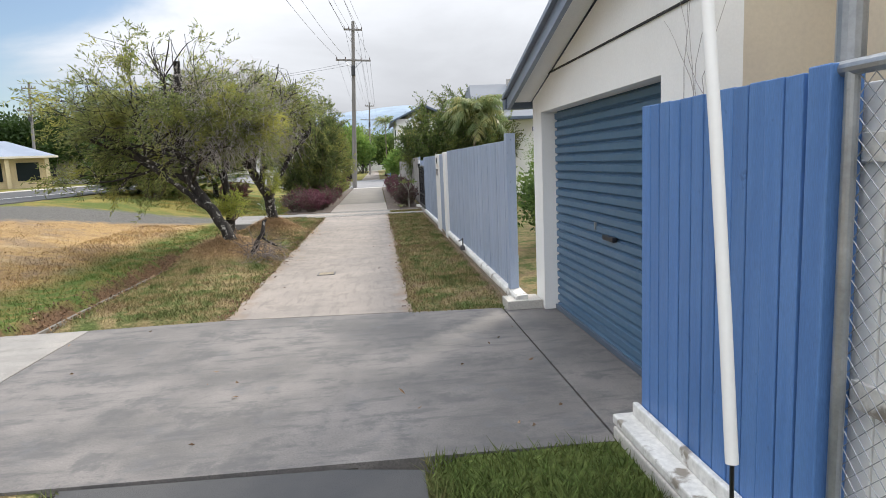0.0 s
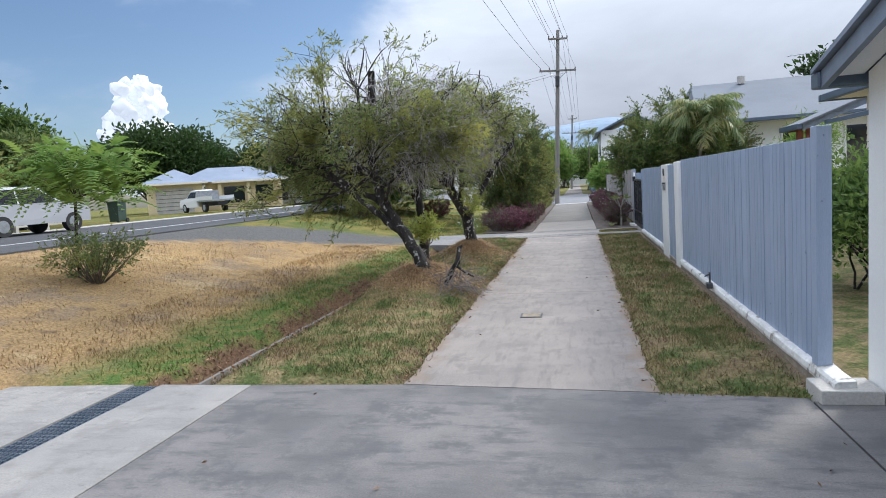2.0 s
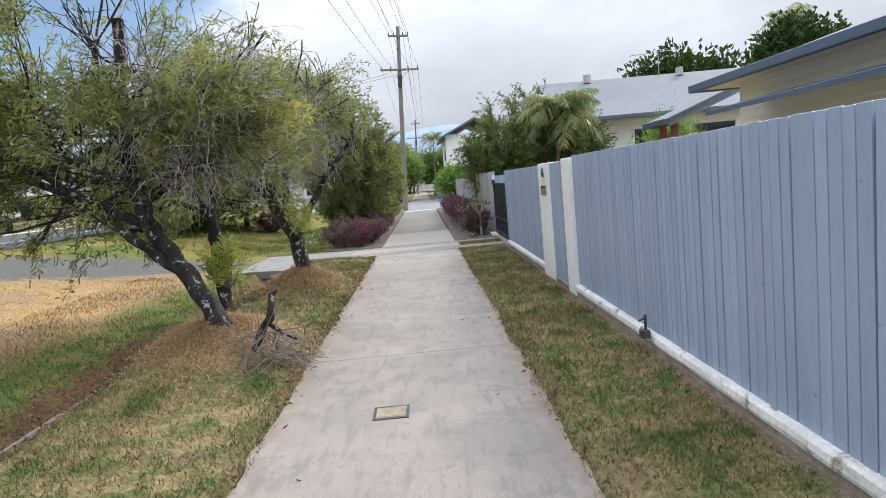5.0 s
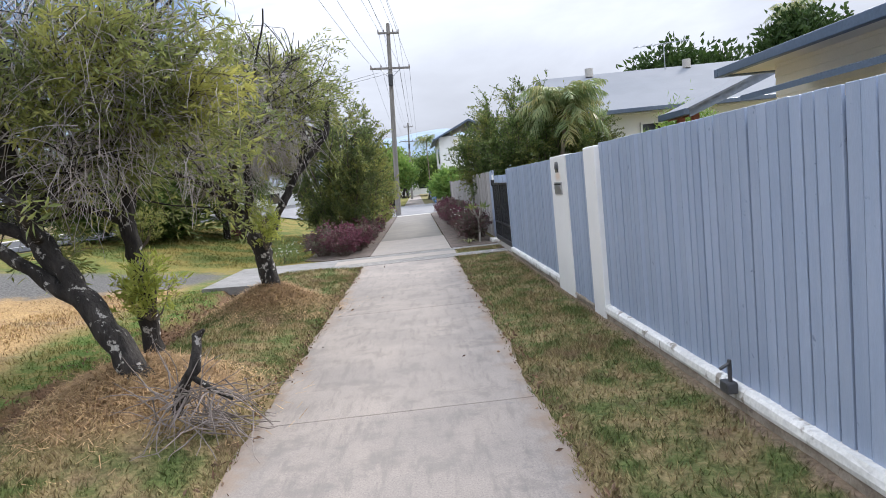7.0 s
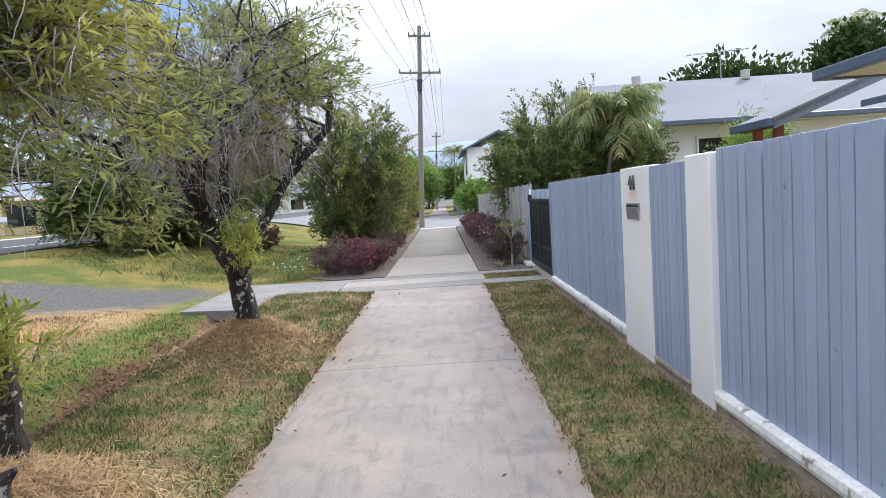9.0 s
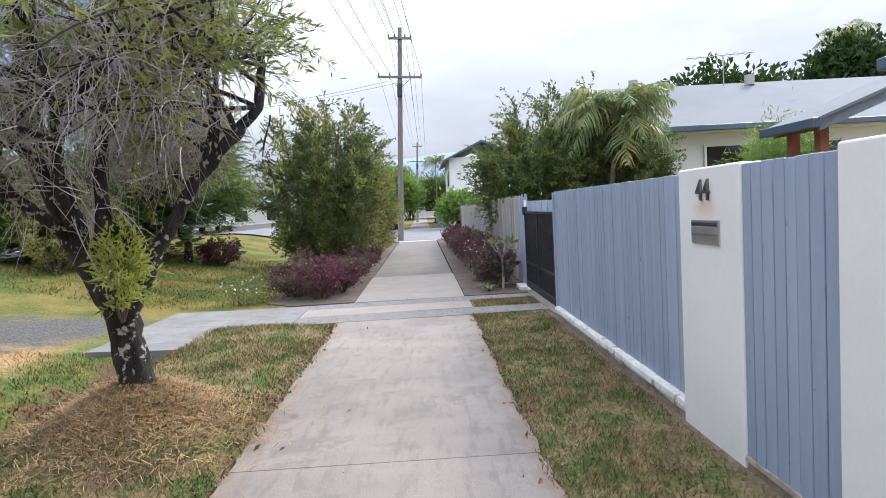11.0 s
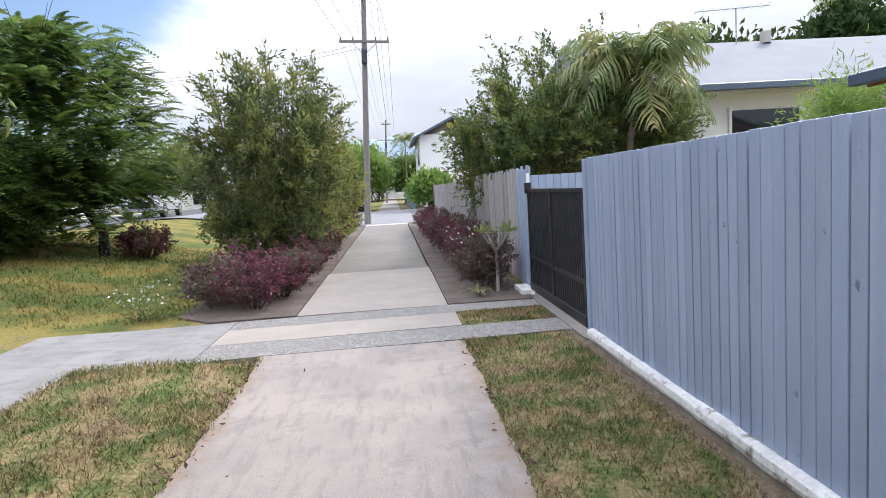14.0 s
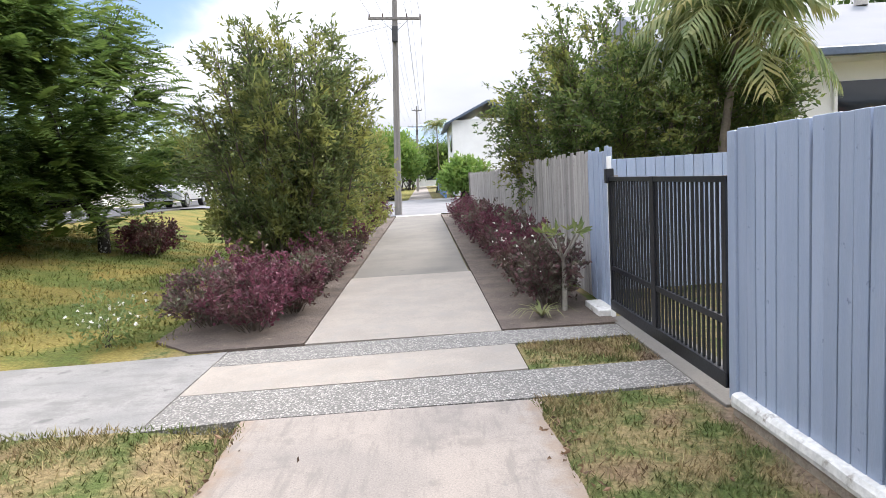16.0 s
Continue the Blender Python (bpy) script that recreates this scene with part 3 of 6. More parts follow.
def paths():
    foot = thing("footpath", "pale concrete footpath in long slabs with dark joints", "footpath", kind="structure")
    cuts = [7.06, 11.05, 14.63, 19.72]
    slab("slab", [(-0.7, 7.058), (1.27, 6.885), (1.25, 7.066), (-0.69, 7.066)], 0.0, 0.1, M_PATH, foot)
    for i in range(len(cuts) - 1):
        slab("slab", edge_poly(-0.69, 1.25, cuts[i] + 0.004, cuts[i + 1] - 0.004, seed=i), 0.0, 0.1, M_PATH, foot)
    slab("slab", edge_poly(-0.66, 1.25, 21.6, 25.55, False, False), 0.004, 0.1, M_PATH_WARM, foot)
    slab("slab", edge_poly(-0.64, 1.22, 25.565, 41.6, False, False), 0.0, 0.1, M_PATH_GREY, foot)
    slab("slab", [(-0.64, 41.61), (1.25, 41.61), (1.25, 42.3), (-0.64, 42.3)], 0.006, 0.1, M_CURB, foot)
    part("joint", box(-0.58, 1.14, 7.0, 42.2, -0.09, -0.02), M_JOINT, foot, "dirt-filled joint bed")
    old = thing("old_path", "dark worn asphalt path beside the grass", "footpath", kind="structure")
    slab("slab", [(-0.72, -4), (1.13, -4), (1.13, 3.5), (0.7, 3.585), (-0.72, 3.63)], -0.012, 0.1, M_ASPHALT, old)
    drv = thing("driveway", "stained grey concrete driveway to the garage", "driveway", kind="structure")
    slab("slab", [(-2.04, 3.66), (2.2, 3.6), (2.2, 6.78), (1.3, 6.868), (-0.7, 7.04), (-2.04, 7.02)], 0.0, 0.12, M_DRIVE, drv)
    slab("slab", [(2.215, 3.6), (2.9, 3.6), (2.9, 6.62), (2.215, 6.72)], 0.0, 0.12, M_DRIVE, drv)
    slab("slab", [(-2.93, 3.6), (-2.055, 3.66), (-2.055, 7.02), (-2.93, 7.02)], 0.0, 0.12, M_DRIVE_LIGHT, drv)
    slab("slab", [(-4.9, 2.2), (-3.2, 3.0), (-3.2, 7.0), (-4.45, 6.93), (-4.75, 5.4)], 0.006, 0.12, M_DRIVE_LIGHT, drv)
    part("joint", box(-3.0, 2.85, 3.62, 6.74, -0.11, -0.03), M_JOINT, drv, "dirt-filled joint bed")
    # channel shade is given by a near-black floor block
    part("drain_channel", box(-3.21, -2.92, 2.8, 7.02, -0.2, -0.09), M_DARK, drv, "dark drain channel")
    grate = thing("drain_grate", "blue-grey steel bar grate over a driveway drain", "drain grate")
    for i in range(7):
        x = -3.19 + i * 0.04
        part("bar", box(x, x + 0.012, 2.85, 7.0, -0.1, -0.004), M_GRATE, grate)
    rung = as_mesh("rung", *_box_data(0.27, 0.006, 0.02), M_GALV)
    for i in range(70):
        ob = part("cross_bar", rung, None, grate)
        ob.location = (-3.07, 2.9 + i * 0.059, -0.014)
    d2 = thing("second_driveway", "pale concrete crossing with exposed aggregate bands", "driveway", kind="structure")
    slab("band", [(-1.36, 19.62), (-0.7, 19.7), (1.25, 19.74), (2.42, 19.82), (2.42, 20.36), (-1.36, 20.28)], 0.004, 0.1, M_AGG, d2)
    slab("slab", [(-1.36, 20.29), (1.3, 20.37), (1.3, 21.1), (-1.36, 21.02)], 0.004, 0.1, M_PATH_WARM, d2)
    slab("band", [(-1.36, 21.03), (1.3, 21.11), (2.42, 21.14), (2.42, 21.55), (1.3, 21.585), (-1.36, 21.5)], 0.004, 0.1, M_AGG, d2)
    slab("patch", [(1.315, 20.37), (2.42, 20.38), (2.42, 21.125), (1.315, 21.1)], -0.01, 0.1, M_GROUND, d2)
    # apron that fans out to the road, laid on the bank
    nx, ny = 16, 8
    verts, faces = [], []
    for lev in (0.03, -0.12):
        for i in range(nx + 1):
            u = i / nx
            x = -1.372 - u * 2.15
            near = 19.62 - 1.28 * smooth01(u * 2.3)
            far = 21.5 - 0.35 * u
            for j in range(ny + 1):
                y = near + (far - near) * j / ny
                base = 0.006 + 0.03 * smooth01(u * 1.2) + 0.025 * smooth01((u - 0.5) / 0.6)
                verts.append((x, y, base + lev - 0.03))
    k = (nx + 1) * (ny + 1)
    for i in range(nx):
        for j in range(ny):
            a = i * (ny + 1) + j
            faces.append((a, a + 1, a + ny + 2, a + ny + 1))
            faces.append((k + a, k + a + ny + 1, k + a + ny + 2, k + a + 1))
    rim = [i * (ny + 1) for i in range(nx + 1)] + [nx * (ny + 1) + j for j in range(1, ny + 1)] + [i * (ny + 1) + ny for i in range(nx - 1, -1, -1)] + [j for j in range(ny - 1, 0, -1)]
    for a, b in zip(rim, rim[1:] + rim[:1]):
        faces.append((a, b, k + b, k + a))
    part("apron", as_mesh("apron", verts, faces, M_APRON), None, d2)
    # solid block, its near-black colour standing for shade in the culvert
    part("culvert", box(-3.3, -2.4, 18.45, 19.6, -0.25, -0.04), M_DARK, d2, "near-black block as the shaded culvert mouth under the apron")
    edging = thing("ditch_edging", "low pale concrete edging along the leafy ditch", "edging", kind="structure")
    for k in range(5):
        y = 7.04 + k * 1.13
        part("edging_block", box(-2.60 + 0.012 * k, -2.565 + 0.012 * k, y, y + 1.12, -0.16, -0.002, 0.006), M_PATH_GREY, edging)
    lid = thing("meter_cover", "small square metal pit cover in the path", "pit cover")
    part("frame", box(0.03, 0.28, 9.44, 9.68, -0.03, 0.006), M_METAL_DARK, lid, "dark metal frame")
    part("lid", box(0.05, 0.26, 9.465, 9.655, -0.02, 0.008, 0.002), M_LID, lid, "gravel-filled tan lid")


def _box_data(a, b, c):
    v = [(sx * a / 2, sy * b / 2, sz * c / 2) for sz in (-1, 1) for sy in (-1, 1) for sx in (-1, 1)]
    f = [(0, 2, 3, 1), (4, 5, 7, 6), (0, 1, 5, 4), (2, 6, 7, 3), (0, 4, 6, 2), (1, 3, 7, 5)]
    return v, f


def roads():
    rd = thing("road", "dark asphalt road with a white line", "road", kind="structure")
    part("asphalt", box(-19.0, -9.75, -120, 400, 0.7, 0.905), M_ASPHALT, rd)
    part("white_line", box(-12.55, -12.4, -60, 42, 0.9, 0.909), M_LINE, rd, "painted white line")
    part("shoulder", box(-20.2, -19.0, -120, 400, 0.7, 0.93), M_CURB, rd, "pale gravel shoulder")
    cross = thing("cross_street", "grey asphalt side street crossed by the footpath", "road", kind="structure")
    verts, faces = [], []
    xs = [-10.4 + i * 0.8 for i in range(14)] + [3, 8, 20, 60, 200]
    ys = [42.31, 48, 56, 62]
    for y in ys:
        for x in xs:
            verts.append((x, y, height(x, y) * 1.0 + 0.004))
    w = len(xs)
    faces = [(j * w + i, j * w + i + 1, (j + 1) * w + i + 1, (j + 1) * w + i) for j in range(len(ys) - 1) for i in range(w - 1)]
    part("asphalt", as_mesh("asphalt", verts, faces, surface("side_street_asphalt", (0.17, 0.17, 0.18), (0.21, 0.21, 0.215), 0.7, 60, 0.8)), None, cross)
    far = thing("far_footpath", "pale concrete footpath beyond the side street", "footpath", kind="structure")
    slab("slab", [(-0.6, 62.0), (1.2, 62.0), (1.2, 140), (-0.6, 140)], 0.02, 0.1, M_PATH, far)


# ---- fences ----
FX = 2.36


def board_mesh(w, t, h):
    bm = box(-t / 2, t / 2, -w / 2, w / 2, 0, h, 0.004)
    me = bpy.data.meshes.new("board")
    bm.to_mesh(me)
    bm.free()
    return me


def board_run(parent, x, y0, y1, z0, z1, w, material, rng, gap=0.003, thick=0.02, dz=0.005, lean=0.004):
    """Upright boards side by side along y; alike boards share a mesh."""
    metas = []
    for k in range(4):
        me = board_mesh(w - gap - 0.004 * k, thick, z1 - z0 - dz * k / 3)
        me.materials.append(material)
        metas.append(me)
    k = max(1, round((y1 - y0) / w))
    for i in range(k):
        ob = part("board", rng.choice(metas), None, parent)
        ob.matrix_basis = pose(x + rng.uniform(-0.0025, 0.0025), y0 + (i + 0.5) * (y1 - y0) / k + rng.uniform(-0.002, 0.002), z0, rng.uniform(-0.25, 0.25), 0, rng.uniform(-1.2, 1.2))


def fences():
    rng = random.Random(5)
    fence = thing("fence", "blue-grey painted paling fence on a worn white plinth", "fence", kind="structure")
    board_run(fence, FX + 0.045, 7.2, 13.04, 0.13, 1.75, 0.098, M_FENCE, rng)
    board_run(fence, FX + 0.0, 13.44, 14.24, 0.06, 1.70, 0.1, M_FENCE, rng)
    board_run(fence, FX + 0.045, 15.05, 19.27, 0.13, 1.69, 0.098, M_FENCE, rng)
    for a, b, zt in ((7.2, 13.04, 1.70), (13.45, 14.23, 1.64), (15.05, 19.27, 1.64)):
        # added sheet that blocks light from behind so the board gaps read dark
        part("backing_panel", box(FX + 0.072, FX + 0.082, a + 0.01, b - 0.01, 0.14, zt), M_FENCE, fence)
        if b < 14.5 and a > 13.2:
            continue
        for z in (0.4, 1.4):
            part("rail", box(FX + 0.083, FX + 0.13, a, b, z, z + 0.08, 0.004), M_FENCE, fence)
    part("end_post", box(FX + 0.0, FX + 0.1, 7.08, 7.19, 0.12, 1.82, 0.006), M_FENCE, fence)
    part("end_post", box(FX + 0.02, FX + 0.12, 19.27, 19.36, 0.05, 1.68, 0.006), M_FENCE, fence)
    for y0, y1 in ((6.72, 13.04), (13.44, 14.24), (15.05, 19.25)):
        bm = bmesh.new()
        n = int((y1 - y0) / 0.2)
        prof = [(-0.02, 0.05), (-0.025, 0.075), (-0.018, 0.112), (0.0, 0.13), (0.11, 0.135), (0.12, 0.05)]
        if y0 > 13.2 and y0 < 14:
            prof = [(u, v * 0.55) for u, v in prof]
        rows = []
        for i in range(n + 1):
            y = y0 + (y1 - y0) * i / n
            j = 0.010 * noise.noise((y * 3, 0, 4))
            rows.append([bm.verts.new((FX + u + j, y, v + 0.012 * noise.noise((y * 2.2, k, 0)))) for k, (u, v) in enumerate(prof)])
        for i in range(n):
            for k in range(len(prof) - 1):
                bm.faces.new((rows[i][k], rows[i][k + 1], rows[i + 1][k + 1], rows[i + 1][k]))
        bm.faces.new(rows[0]), bm.faces.new(rows[-1][::-1])
        bmesh.ops.recalc_face_normals(bm, faces=bm.faces)
        low = 13.2 < y0 < 14
        part("plinth", bm, M_FOOTING if low else M_WHITE_WORN, fence, "bare concrete ledge" if low else "worn white painted concrete plinth")
        part("footing", box(FX - 0.008, FX + 0.1, y0, y1, -0.08, 0.052 if y0 < 13.2 or y0 > 14 else 0.02), M_FOOTING, fence, "dirt-stained concrete footing")
    part("foot_block", box(FX - 0.12, FX + 0.25, 6.66, 6.95, -0.05, 0.09, 0.008), M_CURB, fence, "concrete footing block")
    # rendered pillars
    p1 = thing("letterbox_pillar", "white rendered pillar with house number and steel letterbox", "gate pillar")
    part("pillar", box(FX - 0.02, FX + 0.2, 14.24, 15.05, -0.05, 1.71, 0.012), M_PILLAR, p1)
    part("letterbox", box(FX - 0.032, FX + 0.05, 14.47, 14.84, 1.235, 1.385, 0.004), M_MAILBOX, p1, "steel letterbox front")
    part("flap", box(FX - 0.042, FX - 0.02, 14.49, 14.82, 1.30, 1.345, 0.003), M_MAILBOX, p1)
    # slot is a near-black strip, its inner shade painted on
    part("slot", box(FX - 0.038, FX - 0.02, 14.49, 14.82, 1.347, 1.368), M_DARK, p1, "dark letter slot")
    for i in range(2):
        cu = bpy.data.curves.new("numeral", "FONT")
        cu.body, cu.size, cu.extrude = "4", 0.19, 0.006
        ob = new("numeral", cu)
        ob.parent = p1
        ob.matrix_basis = Matrix.Translation((FX - 0.03, 14.765 - i * 0.095, 1.505)) @ Matrix(((0, 0, -1, 0), (-1, 0, 0, 0), (0, 1, 0, 0), (0, 0, 0, 1)))
        cu.materials.append(M_LETTER)
    p2 = thing("fence_pillar", "plain white rendered pillar in the blue-grey fence", "gate pillar")
    part("pillar", box(FX - 0.02, FX + 0.18, 13.04, 13.44, -0.05, 1.73, 0.012), M_WHITE, p2)
    tap = thing("garden_tap", "small dark garden tap by the plinth", "tap")
    part("pipe", rod((FX - 0.06, 10.46, 0.1), (FX - 0.06, 10.46, 0.3), 0.012), M_METAL_DARK, tap)
    part("spout", rod((FX - 0.06, 10.46, 0.28), (FX - 0.12, 10.46, 0.25), 0.01), M_METAL_DARK, tap)
    part("valve", box(FX - 0.1, FX - 0.03, 10.42, 10.52, 0.1, 0.17, 0.01), M_METAL_DARK, tap)

    # black bar gate
    gate = thing("gate", "black steel bar gate with close upright bars", "gate")
    y0, y1, z0, z1, gx = 19.40, 21.78, 0.10, 1.42, FX + 0.03
    part("top_rail", box(gx, gx + 0.035, y0, y1, z1 - 0.04, z1, 0.003), M_BLACK, gate)
    part("mid_rail", box(gx, gx + 0.035, y0, y1, 0.50, 0.545, 0.003), M_BLACK, gate)
    part("bottom_rail", box(gx - 0.01, gx + 0.045, y0, y1, z0, z0 + 0.1, 0.004), M_BLACK, gate)
    for y in (y0, 20.58, y1 - 0.04):
        wide = 0.09 if y == 20.58 else 0.04
        part("stile", box(gx - 0.004, gx + 0.039, y, y + wide, z0, z1 + 0.002, 0.003), M_BLACK, gate)
    bar = as_mesh("bar", *_box_data(0.016, 0.018, z1 - z0 - 0.12), M_BLACK)
    for i in range(32):
        ob = part("bar", bar, None, gate)
        ob.location = (gx + 0.017, y0 + 0.07 + i * (y1 - y0 - 0.14) / 31, (z0 + z1) / 2 + 0.03)
    part("latch", box(gx - 0.03, gx + 0.05, 21.74, 21.8, 1.36, 1.5, 0.004), M_BLACK, gate)
    sill = thing("gate_threshold", "pale concrete threshold under the black gate", "threshold", kind="structure")
    part("slab", box(FX + 0.0, FX + 0.4, 19.36, 21.83, -0.06, 0.012, 0.006), M_PATH_GREY, sill)
    post = thing("gate_post", "white steel gate post beside blue palings", "gate post")
    part("post", box(FX + 0.04, FX + 0.08, 21.81, 21.85, 0.0, 1.62, 0.004), M_WHITE, post)
    part("foot", box(FX - 0.08, FX + 0.1, 21.86, 22.4, -0.05, 0.075, 0.01), M_WHITE_WORN, post, "white painted footing")
    # blue boards behind the gate and the weathered fence beyond
    back = thing("inner_fence", "blue painted paling screen behind the gate", "fence", kind="structure")
    for i in range(26):
        me = board_mesh(0.105, 0.02, 1.5)
        me.materials.append(M_FENCE)
        ob = part("board", me, None, back)
        ob.matrix_basis = pose(FX + 0.14 + i * 0.11, 22.72, 0.1, 0, 0, 90 + rng.uniform(-1, 1))
    wf = thing("weathered_fence", "weathered grey timber paling fence", "fence", kind="structure")
    for a, b, zt, mt in ((21.87, 22.72, 1.73, M_FENCE), (22.73, 27.55, 1.72, M_WEATHERED), (27.72, 40.4, 1.64, M_WEATHERED)):
        board_run(wf, FX + 0.1, a, b, 0.05, zt, 0.1, mt, rng, 0.004, 0.018, 0.05)
    part("post", box(FX + 0.05, FX + 0.17, 27.57, 27.7, 0, 1.76, 0.006), M_POLE, wf)
    part("post", box(FX + 0.05, FX + 0.17, 40.42, 40.54, 0, 1.66, 0.006), M_POLE, wf)
    for z in (0.4, 1.35):
        part("rail", box(FX + 0.12, FX + 0.17, 21.9, 40.4, z, z + 0.08), M_WEATHERED, wf)

    # near blue panel, pipe and wire mesh
    near = thing("blue_panel_fence", "bright blue painted board panel on a white plinth", "fence", kind="structure")
    board_run(near, FX + 0.0, 2.38, 3.63, 0.17, 1.79, 0.104, M_FENCE_BLUE, rng, 0.005)
    part("end_board", box(FX - 0.015, FX + 0.10, 2.27, 2.37, 0.1, 1.8, 0.006), M_FENCE_BLUE, near)
    for z in (0.4, 1.4):
        part("rail", box(FX + 0.012, FX + 0.06, 2.38, 3.6, z, z + 0.08), M_FENCE_BLUE, near)
    part("plinth", box(FX - 0.16, FX + 0.1, -3.0, 3.66, -0.1, 0.06, 0.01), M_CURB, near, "rough concrete plinth")
    part("plinth_cap", box(FX - 0.15, FX - 0.02, 2.3, 3.7, 0.06, 0.115, 0.012), M_WHITE_WORN, near, "flaking white painted cap")
    part("plinth_lip", box(FX - 0.05, FX - 0.015, 2.3, 3.66, 0.115, 0.19, 0.01), M_WHITE_WORN, near, "flaking white painted lip")
    pole = thing("leaning_pole", "slim white painted pole on a stake before the blue panel", "pole")
    part("pole", tube_mesh("pole", [((1.86, 1.94, 0.74), 0.017), ((1.87, 2.0, 1.1), 0.017), ((1.885, 2.09, 1.6), 0.017), ((1.90, 2.20, 2.15), 0.017), ((1.92, 2.33, 2.75), 0.017)], M_WHITE, 12), None, pole)
    part("stake", tube_mesh("stake", [((1.86, 1.92, -0.05), 0.006), ((1.86, 1.94, 0.76), 0.006)], M_METAL_DARK, 6), None, pole, "thin steel stake")
    rngc = random.Random(2)
    vine = thing("bare_vine", "bare brown vine tendrils on the garage wall", "vine")
    for k in range(6):
        p, d = Vector((2.6, 3.42 + 0.05 * k, 1.75)), Vector((0, rngc.uniform(-0.5, 0.5), 1)).normalized()
        pts = []
        for u in range(8):
            pts.append((tuple(p), 0.0022 * (1 - 0.09 * u)))
            d = (d + Vector((0, rngc.gauss(0, 0.3), rngc.gauss(0, 0.12)))).normalized()
            p = p + d * rngc.uniform(0.07, 0.13)
        part("tendril", tube_mesh("tendril", pts, M_TWIG, 4), None, vine)
    mesh = thing("wire_mesh_fence", "galvanised chain wire on pipe posts over white boards", "fence", kind="structure")
    part("post", rod((FX + 0.03, 2.235, -0.05), (FX + 0.03, 2.235, 1.78), 0.021, seg=14), M_GALV, mesh)
    part("tall_pipe", rod((FX + 0.2, 2.46, 0.0), (FX + 0.2, 2.46, 2.9), 0.045, seg=14), M_GALV, mesh)
    part("top_rail", rod((FX + 0.03, 2.3, 1.78), (FX + 0.03, -3.0, 1.78), 0.024, seg=12), M_GALV, mesh)
    wires = []
    for i in range(-30, 88):
        for sgn in (1, -1):
            ya = -3 + i * 0.06
            a, b = max(ya, -3.0), min(ya + 1.75, 2.19)
            if b - a < 0.02:
                continue
            row = []
            for y in (a, b):
                u = (y - ya) / 1.75
                row.append((Vector((FX + 0.02, y, 0.04 + 1.75 * (u if sgn == 1 else 1 - u))), 0.0017))
            wires.append(row)
    v, f = tubes(wires, 4)
    tagged(part("wire", as_mesh("wire", v, f, M_GALV), None, mesh, "galvanised chain wire"), kind="stuff")
    slat = board_mesh(0.105, 0.02, 1.72)
    slat.materials.append(M_WHITE)
    for i in range(44):
        ob = part("board", slat, None, mesh)
        ob.location = (FX + 0.125, 2.36 - i * 0.115, 0.02)
    for z in (0.72, 1.5):
        part("rail", box(FX + 0.09, FX + 0.112, -3.0, 2.26, z, z + 0.09, 0.003), M_WHITE_WORN, mesh)


def tube_mesh(name, path, material, seg=8, smooth=True):
    v, f = tubes([[(Vector(p), r) for p, r in path]], seg)
    return as_mesh(name, v, f, material, smooth)

